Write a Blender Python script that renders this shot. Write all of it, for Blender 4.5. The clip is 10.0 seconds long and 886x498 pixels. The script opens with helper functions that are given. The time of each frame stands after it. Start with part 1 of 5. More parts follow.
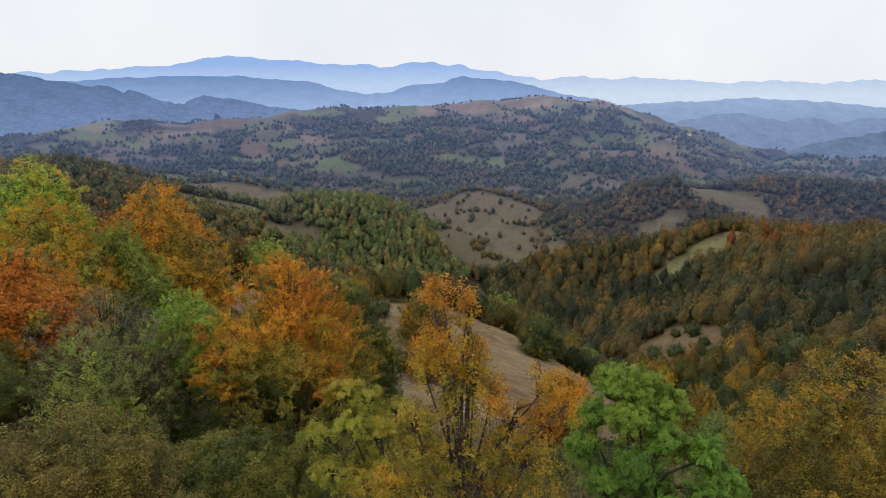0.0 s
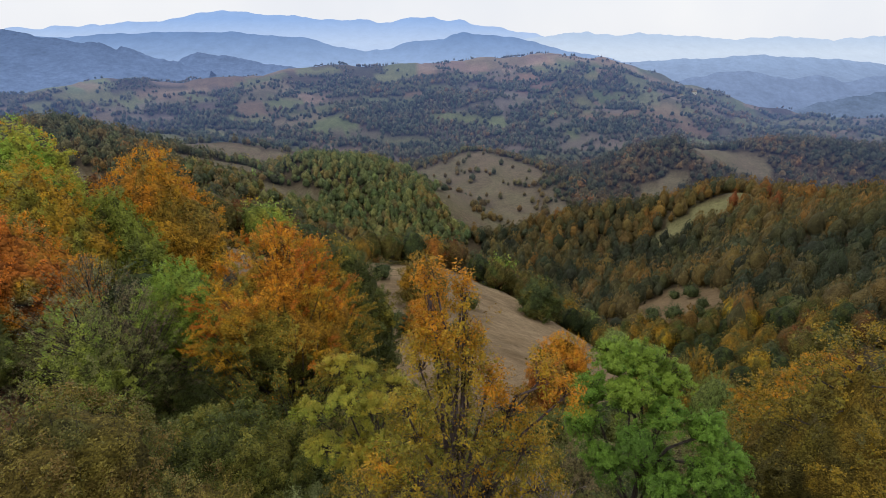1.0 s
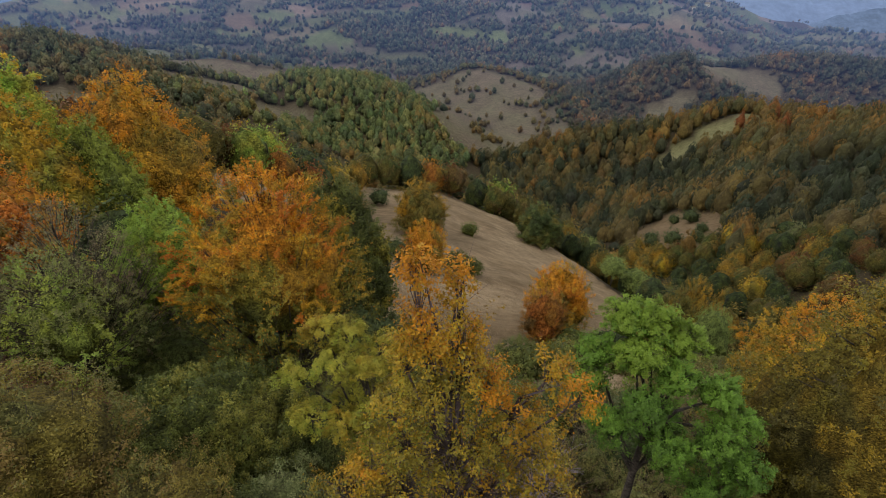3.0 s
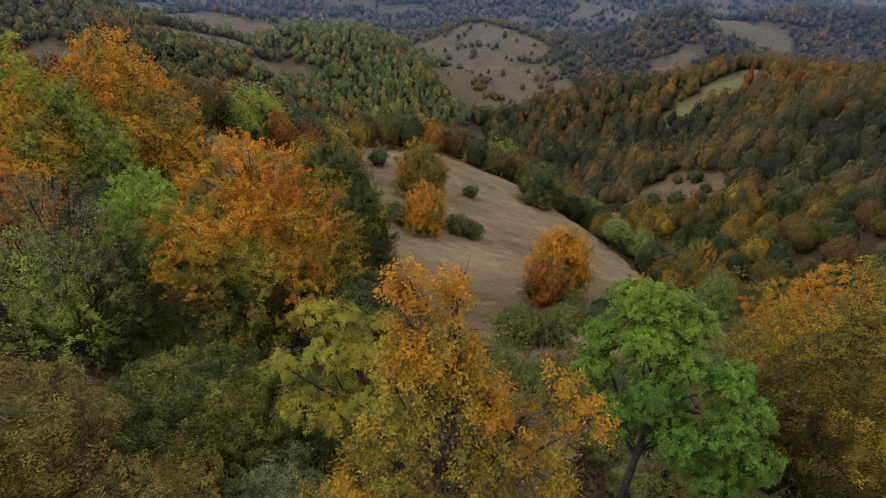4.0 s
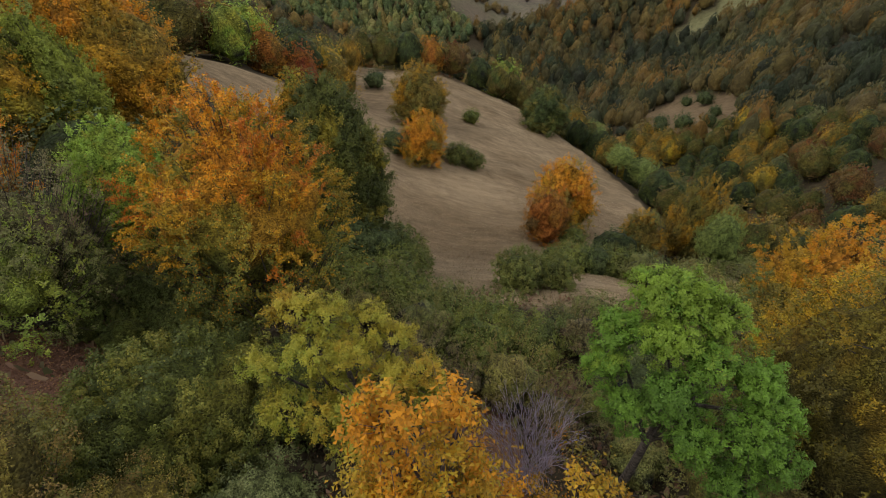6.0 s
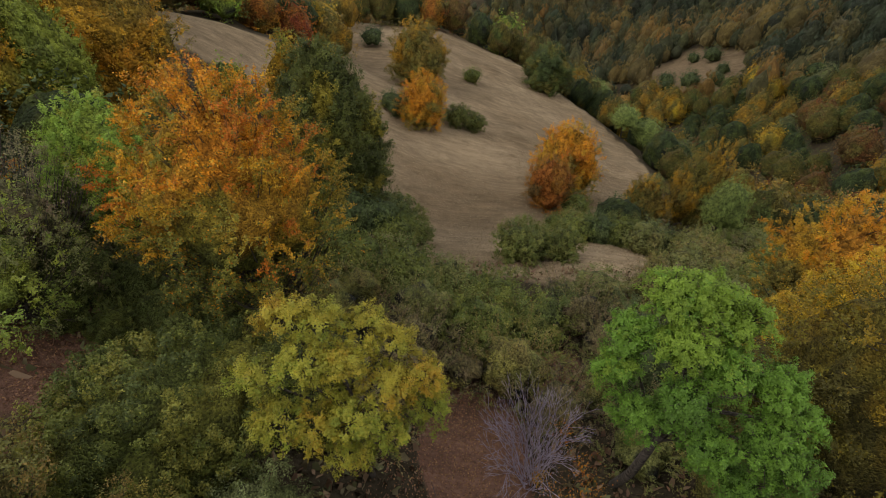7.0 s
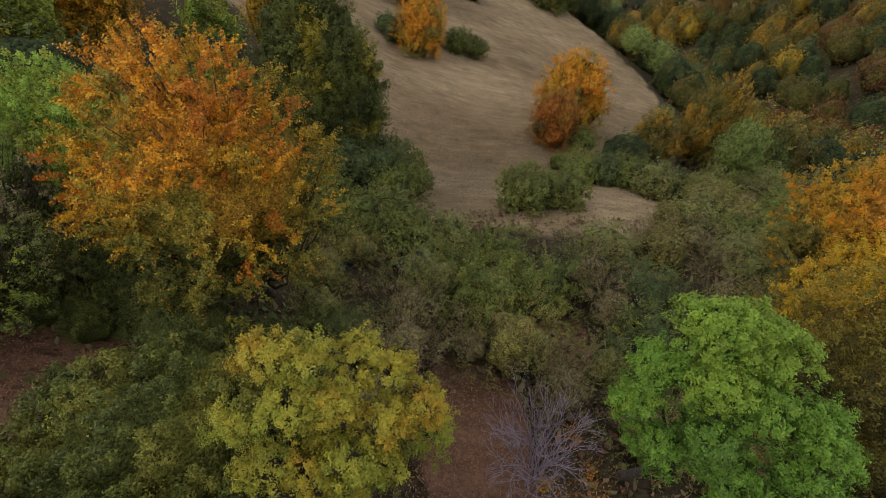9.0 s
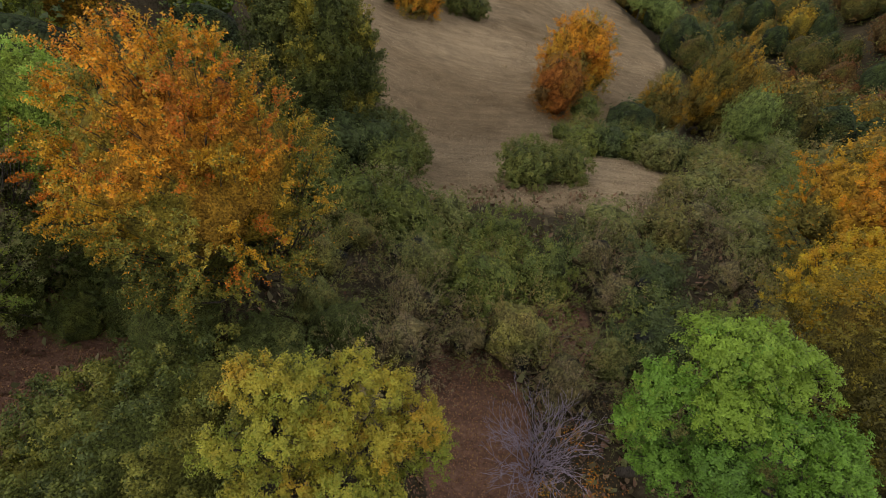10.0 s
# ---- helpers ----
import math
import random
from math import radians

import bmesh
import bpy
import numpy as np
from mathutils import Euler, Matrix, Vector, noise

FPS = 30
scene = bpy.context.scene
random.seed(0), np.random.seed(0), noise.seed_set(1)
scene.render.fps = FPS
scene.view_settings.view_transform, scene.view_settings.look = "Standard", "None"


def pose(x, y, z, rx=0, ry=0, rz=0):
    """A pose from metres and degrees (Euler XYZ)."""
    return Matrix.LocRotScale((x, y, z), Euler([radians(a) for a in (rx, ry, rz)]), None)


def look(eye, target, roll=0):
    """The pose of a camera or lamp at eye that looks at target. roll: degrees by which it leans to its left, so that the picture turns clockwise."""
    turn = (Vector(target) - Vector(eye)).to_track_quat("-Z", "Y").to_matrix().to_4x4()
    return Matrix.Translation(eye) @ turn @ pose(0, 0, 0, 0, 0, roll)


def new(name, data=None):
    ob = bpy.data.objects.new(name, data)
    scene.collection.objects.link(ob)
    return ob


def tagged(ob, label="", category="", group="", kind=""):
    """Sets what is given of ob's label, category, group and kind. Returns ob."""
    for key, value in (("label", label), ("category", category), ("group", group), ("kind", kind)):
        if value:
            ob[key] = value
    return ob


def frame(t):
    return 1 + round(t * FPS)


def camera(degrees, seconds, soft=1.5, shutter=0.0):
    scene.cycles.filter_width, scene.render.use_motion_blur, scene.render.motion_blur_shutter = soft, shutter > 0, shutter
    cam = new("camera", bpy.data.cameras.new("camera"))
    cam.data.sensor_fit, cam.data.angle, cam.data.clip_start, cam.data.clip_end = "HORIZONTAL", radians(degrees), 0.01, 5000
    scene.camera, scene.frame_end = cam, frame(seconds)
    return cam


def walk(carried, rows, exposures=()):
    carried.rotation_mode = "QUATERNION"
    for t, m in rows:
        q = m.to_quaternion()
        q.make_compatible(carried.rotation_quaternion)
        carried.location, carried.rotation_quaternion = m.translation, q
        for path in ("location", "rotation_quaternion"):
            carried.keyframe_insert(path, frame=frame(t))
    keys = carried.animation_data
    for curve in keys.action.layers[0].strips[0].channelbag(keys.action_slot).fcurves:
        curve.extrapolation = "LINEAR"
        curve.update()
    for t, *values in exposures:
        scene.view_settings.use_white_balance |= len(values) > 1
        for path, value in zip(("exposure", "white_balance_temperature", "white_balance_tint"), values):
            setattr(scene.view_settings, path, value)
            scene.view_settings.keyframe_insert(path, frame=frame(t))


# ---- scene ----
cam = camera(79.3, 10.0, soft=0.8)
PATH = [
    (0, (-0.112, 1.23, 99.913), (-0.112, 3.138, 99.312), 0.0),
    (0.5, (-0.044, 1.739, 99.922), (-0.044, 3.625, 99.255), -0.0),
    (1, (0.028, 2.279, 99.955), (0.027, 4.138, 99.217), -0.0),
    (1.5, (0.066, 2.829, 99.968), (0.066, 4.661, 99.165), 0.0),
    (2, (0.126, 3.469, 99.988), (0.127, 5.268, 99.116), 0.0),
    (2.5, (0.149, 4.092, 100.009), (0.151, 5.86, 99.074), 0.1),
    (2.7, (0.147, 4.354, 100.016), (0.151, 6.109, 99.055), 0.1),
    (3.8, (0.258, 5.911, 100.063), (0.259, 7.579, 98.96), 0.1),
    (4, (0.274, 6.195, 100.069), (0.274, 7.846, 98.941), 0.0),
    (4.5, (0.27, 6.893, 100.082), (0.271, 8.504, 98.896), 0.0),
    (5, (0.313, 7.679, 100.105), (0.313, 9.243, 98.858), -0.0),
    (5.5, (0.337, 8.485, 100.132), (0.338, 10.001, 98.828), -0.0),
    (5.7, (0.347, 8.815, 100.131), (0.348, 10.314, 98.807), 0.1),
    (6.8, (0.333, 10.761, 100.121), (0.335, 12.142, 98.674), -0.0),
    (7, (0.319, 11.099, 100.115), (0.32, 12.46, 98.65), 0.0),
    (7.5, (0.274, 11.941, 100.125), (0.276, 13.25, 98.613), 0.0),
    (8, (0.249, 12.83, 100.133), (0.251, 14.081, 98.572), 0.1),
    (8.5, (0.228, 13.661, 100.148), (0.231, 14.855, 98.544), 0.1),
    (9, (0.226, 14.56, 100.172), (0.23, 15.692, 98.524), 0.1),
    (9.5, (0.249, 15.372, 100.189), (0.253, 16.445, 98.502), 0.1),
    (10, (0.297, 16.202, 100.203), (0.3, 17.211, 98.476), -0.0),
]
walk(cam, [(t, look(eye, target, roll)) for t, eye, target, roll in PATH])

# ---- light ----
SUN_AZ, SUN_EL = radians(250), radians(46)
world = bpy.data.worlds.new("overcast_sky")
scene.world = world
world.use_nodes = True
wn, wl = world.node_tree.nodes, world.node_tree.links
wn.clear()
sky = wn.new("ShaderNodeTexSky")
sky.sky_type, sky.sun_disc = "NISHITA", False
sky.sun_elevation, sky.sun_rotation = SUN_EL, SUN_AZ
sky_bg = wn.new("ShaderNodeBackground")
sky_bg.inputs["Strength"].default_value = 0.05
cloud_bg = wn.new("ShaderNodeBackground")
cloud_noise = wn.new("ShaderNodeTexNoise")
cloud_noise.inputs["Scale"].default_value = 2.2
cloud_noise.inputs["Detail"].default_value = 5
cloud_ramp = wn.new("ShaderNodeValToRGB")
cloud_ramp.color_ramp.elements[0].position, cloud_ramp.color_ramp.elements[0].color = 0.35, (0.84, 0.865, 0.93, 1)
cloud_ramp.color_ramp.elements[1].position, cloud_ramp.color_ramp.elements[1].color = 0.65, (0.97, 0.97, 0.985, 1)
cloud_bg.inputs["Strength"].default_value = 1.1
sky_mix = wn.new("ShaderNodeMixShader")
sky_mix.inputs[0].default_value = 0.86
sky_out = wn.new("ShaderNodeOutputWorld")
wl.new(sky.outputs[0], sky_bg.inputs[0])
wl.new(cloud_noise.outputs["Fac"], cloud_ramp.inputs[0])
wl.new(cloud_ramp.outputs[0], cloud_bg.inputs[0])
wl.new(sky_bg.outputs[0], sky_mix.inputs[1])
wl.new(cloud_bg.outputs[0], sky_mix.inputs[2])
wl.new(sky_mix.outputs[0], sky_out.inputs[0])
sun = new("sun", bpy.data.lights.new("sun", "SUN"))
sun.data.energy, sun.data.angle, sun.data.color = 0.9, radians(18), (1.0, 0.95, 0.88)
sun_way = Vector((math.sin(SUN_AZ) * math.cos(SUN_EL), math.cos(SUN_AZ) * math.cos(SUN_EL), math.sin(SUN_EL)))
sun.matrix_world = look(sun_way * 200, (0, 0, 0))


# ---- materials ----
def material(name, rough=0.8, spec=0.2):
    m = bpy.data.materials.new(name)
    m.use_nodes = True
    b = m.node_tree.nodes["Principled BSDF"]
    b.inputs["Roughness"].default_value = rough
    b.inputs["Specular IOR Level"].default_value = spec
    return m, m.node_tree.nodes, m.node_tree.links, b


def noise_node(n, l, scale, detail=4.0, rough=0.6):
    c = n.new("ShaderNodeTexCoord")
    t = n.new("ShaderNodeTexNoise")
    t.inputs["Scale"].default_value, t.inputs["Detail"].default_value, t.inputs["Roughness"].default_value = scale, detail, rough
    l.new(c.outputs["Object"], t.inputs["Vector"])
    return t


def span(n, l, src, lo, hi):
    m = n.new("ShaderNodeMapRange")
    m.inputs["To Min"].default_value, m.inputs["To Max"].default_value = lo, hi
    m.inputs["From Min"].default_value, m.inputs["From Max"].default_value = 0.25, 0.75
    l.new(src, m.inputs["Value"])
    return m.outputs["Result"]


def mult(n, l, a, b):
    m = n.new("ShaderNodeMix")
    m.data_type, m.blend_type = "RGBA", "MULTIPLY"
    m.inputs["Factor"].default_value = 1
    l.new(a, m.inputs["A"])
    l.new(b, m.inputs["B"])
    return m.outputs["Result"]


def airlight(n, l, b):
    """Haze as emission of the surfaces: the blue glow of the air before the distant hills, which grows with their
    distance from the valley's near end.
    """
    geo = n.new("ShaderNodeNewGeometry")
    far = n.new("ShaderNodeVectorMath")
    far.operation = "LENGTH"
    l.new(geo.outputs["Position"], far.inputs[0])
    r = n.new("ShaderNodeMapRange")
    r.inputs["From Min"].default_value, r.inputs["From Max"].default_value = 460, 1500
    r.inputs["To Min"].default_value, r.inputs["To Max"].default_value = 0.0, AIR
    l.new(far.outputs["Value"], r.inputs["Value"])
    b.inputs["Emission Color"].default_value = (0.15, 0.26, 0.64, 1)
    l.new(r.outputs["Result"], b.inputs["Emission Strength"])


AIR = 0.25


def leaf_material(name, through_light, vary, distant=False):
    """Leaves: the colour of each leaf comes from its own tint; some light passes through."""
    m, n, l, b = material(name, 0.55, 0.25)
    a = n.new("ShaderNodeAttribute")
    a.attribute_name = "tint"
    info = n.new("ShaderNodeObjectInfo")
    r = n.new("ShaderNodeMapRange")
    r.inputs["To Min"].default_value, r.inputs["To Max"].default_value = 1 - vary, 1 + vary
    l.new(info.outputs["Random"], r.inputs["Value"])
    col = mult(n, l, a.outputs["Color"], r.outputs["Result"])
    nz = noise_node(n, l, 1.3, 3)
    col = mult(n, l, col, span(n, l, nz.outputs["Fac"], 0.78, 1.2))
    l.new(col, b.inputs["Base Color"])
    tr = n.new("ShaderNodeBsdfTranslucent")
    l.new(col, tr.inputs["Color"])
    mix = n.new("ShaderNodeMixShader")
    mix.inputs[0].default_value = through_light
    l.new(b.outputs[0], mix.inputs[1])
    l.new(tr.outputs[0], mix.inputs[2])
    l.new(mix.outputs[0], n["Material Output"].inputs["Surface"])
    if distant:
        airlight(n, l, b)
    return m


LEAF = leaf_material("leaf", 0.16, 0.12)
WOODS_LEAF, DISTANT_LEAF = leaf_material("woods_leaf", 0.12, 0.0), leaf_material("distant_leaf", 0.0, 0.0, True)


def leafy_mass(name, leaf, vary, low=0.45, high=1.45, distant=False):
    """The closed inner foliage of a crown: overlapping leaves as cells of the leaf's size, each with its own shade and relief."""
    m, n, l, b = material(name, 0.7, 0.15)
    a = n.new("ShaderNodeAttribute")
    a.attribute_name = "tint"
    info = n.new("ShaderNodeObjectInfo")
    r = n.new("ShaderNodeMapRange")
    r.inputs["To Min"].default_value, r.inputs["To Max"].default_value = 1 - vary, 1 + vary
    l.new(info.outputs["Random"], r.inputs["Value"])
    col = mult(n, l, a.outputs["Color"], r.outputs["Result"])
    where = n.new("ShaderNodeTexCoord")
    cells = n.new("ShaderNodeTexVoronoi")
    cells.inputs["Scale"].default_value, cells.inputs["Randomness"].default_value = 1 / leaf, 1.0
    l.new(where.outputs["Object"], cells.inputs["Vector"])
    grey = n.new("ShaderNodeSeparateColor")
    l.new(cells.outputs["Color"], grey.inputs[0])
    each = n.new("ShaderNodeMapRange")
    each.inputs["To Min"].default_value, each.inputs["To Max"].default_value = low, high
    l.new(grey.outputs[0], each.inputs["Value"])
    col = mult(n, l, col, each.outputs["Result"])
    clumps = noise_node(n, l, 0.22 / leaf, 3)
    col = mult(n, l, col, span(n, l, clumps.outputs["Fac"], 0.6, 1.3))
    l.new(col, b.inputs["Base Color"])
    height_of = n.new("ShaderNodeMath")
    height_of.operation = "SUBTRACT"
    l.new(clumps.outputs["Fac"], height_of.inputs[0])
    l.new(cells.outputs["Distance"], height_of.inputs[1])
    bump = n.new("ShaderNodeBump")
    bump.inputs["Strength"].default_value, bump.inputs["Distance"].default_value = 1.0, leaf * 1.2
    l.new(height_of.outputs[0], bump.inputs["Height"])
    l.new(bump.outputs[0], b.inputs["Normal"])
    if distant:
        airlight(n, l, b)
    return m


INNER_DISTANT = leafy_mass("inner_leaves_distant", 1.1, 0.0, 0.75, 1.25, True)
INNER_FINE, INNER, INNER_WOODS = leafy_mass("inner_leaves_fine", 0.075, 0.12), leafy_mass("inner_leaves", 0.2, 0.12), leafy_mass("inner_leaves_woods", 0.5, 0.0, 0.85, 1.15)


def bark_material(name, dark, light, scale):
    m, n, l, b = material(name, 0.9, 0.15)
    t = noise_node(n, l, scale, 6)
    t.inputs["Distortion"].default_value = 1.2
    r = n.new("ShaderNodeValToRGB")
    r.color_ramp.elements[0].position, r.color_ramp.elements[0].color = 0.35, (*dark, 1)
    r.color_ramp.elements[1].position, r.color_ramp.elements[1].color = 0.65, (*light, 1)
    l.new(t.outputs["Fac"], r.inputs[0])
    l.new(r.outputs[0], b.inputs["Base Color"])
    bump = n.new("ShaderNodeBump")
    bump.inputs["Strength"].default_value = 0.5
    l.new(t.outputs["Fac"], bump.inputs["Height"])
    l.new(bump.outputs[0], b.inputs["Normal"])
    return m


BARK = bark_material("grey_brown_bark", (0.035, 0.028, 0.022), (0.13, 0.11, 0.09), 5)
PALE_BARK = bark_material("pale_dead_bark", (0.24, 0.185, 0.235), (0.46, 0.39, 0.46), 7)
BIRCH_BARK = bark_material("birch_bark", (0.05, 0.034, 0.034), (0.17, 0.13, 0.125), 4)


def ground_material(name="grassland", distant=False):
    """Grass, soil and forest floor: large covers from the mesh, stains and tufts from noise at three sizes."""
    m, n, l, b = material(name, 0.95, 0.05)
    a = n.new("ShaderNodeAttribute")
    a.attribute_name = "tint"
    big, mid, fine = noise_node(n, l, 0.05, 4), noise_node(n, l, 0.45, 5), noise_node(n, l, 4.5, 6, 0.7)
    col = mult(n, l, a.outputs["Color"], span(n, l, big.outputs["Fac"], 0.82, 1.18))
    col = mult(n, l, col, span(n, l, mid.outputs["Fac"], 0.75, 1.25))
    col = mult(n, l, col, span(n, l, fine.outputs["Fac"], 0.6, 1.4))
    where, lay, streak = n.new("ShaderNodeTexCoord"), n.new("ShaderNodeMapping"), n.new("ShaderNodeTexNoise")
    lay.inputs["Rotation"].default_value, lay.inputs["Scale"].default_value = (0, 0, radians(-38)), (0.22, 1.5, 0.6)
    streak.inputs["Scale"].default_value, streak.inputs["Detail"].default_value = 0.8, 5
    l.new(where.outputs["Object"], lay.inputs["Vector"])
    l.new(lay.outputs[0], streak.inputs["Vector"])
    col = mult(n, l, col, span(n, l, streak.outputs["Fac"], 0.78, 1.22))
    l.new(col, b.inputs["Base Color"])
    bump = n.new("ShaderNodeBump")
    bump.inputs["Strength"].default_value, bump.inputs["Distance"].default_value = 0.9, 0.35
    relief = n.new("ShaderNodeMath")
    l.new(fine.outputs["Fac"], relief.inputs[0])
    l.new(streak.outputs["Fac"], relief.inputs[1])
    l.new(relief.outputs[0], bump.inputs["Height"])
    l.new(bump.outputs[0], b.inputs["Normal"])
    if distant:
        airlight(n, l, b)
    return m


GROUND, DISTANT_GROUND = ground_material(), ground_material("distant_grassland", True)


def tint_material(name, rough=0.9):
    m, n, l, b = material(name, rough, 0.1)
    a = n.new("ShaderNodeAttribute")
    a.attribute_name = "tint"
    l.new(a.outputs["Color"], b.inputs["Base Color"])
    return m


GRASS = tint_material("dry_grass_blades")


def plain(name, colour, rough=0.7):
    m, n, l, b = material(name, rough, 0.2)
    t = noise_node(n, l, 1.5, 5)
    rgb = n.new("ShaderNodeRGB")
    rgb.outputs[0].default_value = (*colour, 1)
    l.new(mult(n, l, rgb.outputs[0], span(n, l, t.outputs["Fac"], 0.85, 1.1)), b.inputs["Base Color"])
    return m


PLASTER, ROOF, GLASS = plain("white_plaster", (0.75, 0.74, 0.70)), plain("grey_roof", (0.20, 0.19, 0.19)), plain("window_glass", (0.03, 0.04, 0.05), 0.2)


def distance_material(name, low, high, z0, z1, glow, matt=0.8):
    """Far hills, the air's blue haze painted on and glowing: paler in misty valleys."""
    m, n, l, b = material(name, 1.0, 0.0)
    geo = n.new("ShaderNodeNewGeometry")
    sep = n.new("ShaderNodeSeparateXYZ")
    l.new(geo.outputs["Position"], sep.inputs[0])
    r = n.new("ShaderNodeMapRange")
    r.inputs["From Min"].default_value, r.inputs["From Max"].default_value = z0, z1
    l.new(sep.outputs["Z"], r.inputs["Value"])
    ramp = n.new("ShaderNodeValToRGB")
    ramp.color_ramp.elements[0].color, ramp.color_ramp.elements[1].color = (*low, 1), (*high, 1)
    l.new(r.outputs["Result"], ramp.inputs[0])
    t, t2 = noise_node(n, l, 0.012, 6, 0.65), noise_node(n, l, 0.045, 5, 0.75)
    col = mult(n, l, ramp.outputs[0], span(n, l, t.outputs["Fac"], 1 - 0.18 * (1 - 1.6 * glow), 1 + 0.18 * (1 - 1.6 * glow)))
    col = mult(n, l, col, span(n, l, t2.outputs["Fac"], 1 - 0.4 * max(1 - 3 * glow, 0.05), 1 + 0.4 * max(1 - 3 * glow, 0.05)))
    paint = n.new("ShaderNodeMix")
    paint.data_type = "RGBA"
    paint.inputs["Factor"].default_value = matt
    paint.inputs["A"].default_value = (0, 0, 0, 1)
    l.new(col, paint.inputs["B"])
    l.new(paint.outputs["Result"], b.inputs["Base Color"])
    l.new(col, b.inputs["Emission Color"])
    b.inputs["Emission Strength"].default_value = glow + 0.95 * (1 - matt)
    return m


# ---- shapes ----
rng = np.random.default_rng(7)


def mesh_from(name, verts, faces, mat, tint=None, smooth=False, second=None, which=None):
    """One mesh from arrays of corners and equal-sided faces, with a tint for each corner."""
    me = bpy.data.meshes.new(name)
    verts, faces = np.asarray(verts, np.float32), np.asarray(faces, np.int32)
    k = faces.shape[1]
    me.vertices.add(len(verts))
    me.vertices.foreach_set("co", verts.ravel())
    me.loops.add(faces.size)
    me.loops.foreach_set("vertex_index", faces.ravel())
    me.polygons.add(len(faces))
    me.polygons.foreach_set("loop_start", np.arange(0, faces.size, k, dtype=np.int32))
    if tint is not None:
        layer = me.attributes.new("tint", "FLOAT_COLOR", "POINT")
        rgba = np.ones((len(verts), 4), np.float32)
        rgba[:, :3] = tint
        layer.data.foreach_set("color", rgba.ravel())
    me.materials.append(mat)
    if second:
        me.materials.append(second)
        me.polygons.foreach_set("material_index", np.asarray(which, np.int32))
    me.update(calc_edges=True)
    me.polygons.foreach_set("use_smooth", np.full(len(faces), smooth))
    me.validate()
    return me


def part_mesh(name, me, parent, label=""):
    ob = new(name, me)
    ob.parent = parent
    return tagged(ob, label)


def part(name, bm, mat, parent, label=""):
    me = bpy.data.meshes.new(name)
    bm.to_mesh(me)
    bm.free()
    me.materials.append(mat)
    return part_mesh(name, me, parent, label)


def hash2(ix, iy, seed):
    v = np.sin(ix * 127.1 + iy * 311.7 + seed * 74.7) * 43758.5453
    return v - np.floor(v)


def value_noise(x, y, seed):
    ix, iy = np.floor(x), np.floor(y)
    fx, fy = x - ix, y - iy
    fx, fy = fx * fx * (3 - 2 * fx), fy * fy * (3 - 2 * fy)
    a, b = hash2(ix, iy, seed), hash2(ix + 1, iy, seed)
    c, d = hash2(ix, iy + 1, seed), hash2(ix + 1, iy + 1, seed)
    return (a * (1 - fx) + b * fx) * (1 - fy) + (c * (1 - fx) + d * fx) * fy - 0.5


def fbm(x, y, size, seed, octaves=4):
    total, amp = 0.0, 1.0
    for k in range(octaves):
        total = total + amp * value_noise(x / size * 2 ** k, y / size * 2 ** k, seed + k)
        amp *= 0.5
    return total


def soft_max(a, b, k):
    d = np.clip(0.5 + 0.5 * (a - b) / k, 0, 1)
    return b * (1 - d) + a * d + k * d * (1 - d)


def ridge(x, y, crest, slope, round_by, side=1.0):
    """The height of a ridge with that crest line (x, y, z), falling off to both sides, side times as steeply across."""
    best = np.full(np.shape(x), -1e9)
    for (x0, y0, z0), (x1, y1, z1) in zip(crest, crest[1:]):
        dx, dy = x1 - x0, y1 - y0
        t = np.clip(((x - x0) * dx + (y - y0) * dy) / (dx * dx + dy * dy), 0, 1)
        d = np.hypot((x - x0 - t * dx) * side, y - y0 - t * dy)
        best = np.maximum(best, z0 + t * (z1 - z0) - slope * (np.sqrt(d * d + round_by * round_by) - round_by))
    return best


# ---- the lie of the land: crest lines of the spurs and hills ----
OWN_Y = (-80, -20, 0, 12, 22, 37, 49, 63, 80, 96, 120, 150, 175, 195, 215, 250, 300, 400)
OWN_Z = (96, 94, 90, 83, 75.5, 67, 60, 50.5, 45.5, 42, 37, 29.5, 23.5, 15.5, 2, -25, -50, -70)
LEFT_SPUR = [(-75, -20, 98), (-58, 30, 86), (-48, 62, 77), (-46, 90, 66), (-50, 130, 50), (-40, 175, 26), (-30, 230, -20)]
RIGHT_HILL = [(190, 20, 92), (225, 120, 62), (240, 200, 40), (257, 301, 10), (248, 341, 0), (234, 401, -13), (173, 431, -35), (103, 431, -49), (41, 421, -70)]
GREEN_HILL = [(-165, 541, -20), (-125, 521, -8), (-77, 501, -9), (-43, 471, -24), (3, 431, -58)]
BARE_HILL = [(-19, 721, -60), (41, 691, -35), (91, 621, -43), (133, 561, -64), (131, 521, -72)]
BACK_RIGHT = [(155, 601, -70), (212, 621, -48), (281, 651, -25), (361, 681, -34), (442, 701, -33), (493, 651, -28), (600, 640, -30)]
LEFT_HILL = [(-480, 490, 30), (-396, 481, 22), (-337, 471, 30), (-277, 441, 19), (-220, 411, 4), (-170, 400, -30)]
LEFT_MEADOWS = [(-420, 660, -14), (-331, 641, -22), (-263, 641, -22), (-202, 621, -30), (-150, 600, -45)]
BIG_HILL = [(-1100, 950, 5), (-917, 1001, -4), (-892, 1101, -5), (-782, 1201, 10), (-557, 1251, 12), (-378, 1301, 25), (-185, 1351, 35), (-6, 1401, 40),
            (274, 1451, 55), (393, 1451, 50), (544, 1451, 14), (677, 1401, -27), (772, 1351, -58), (859, 1301, -84)]


EDGE_Y, EDGE_X = (40, 48, 58, 66, 75, 90, 115, 135, 150, 172, 190), (16, 24, 27, 33, 37, 43, 47, 42, 36, 24, 4)


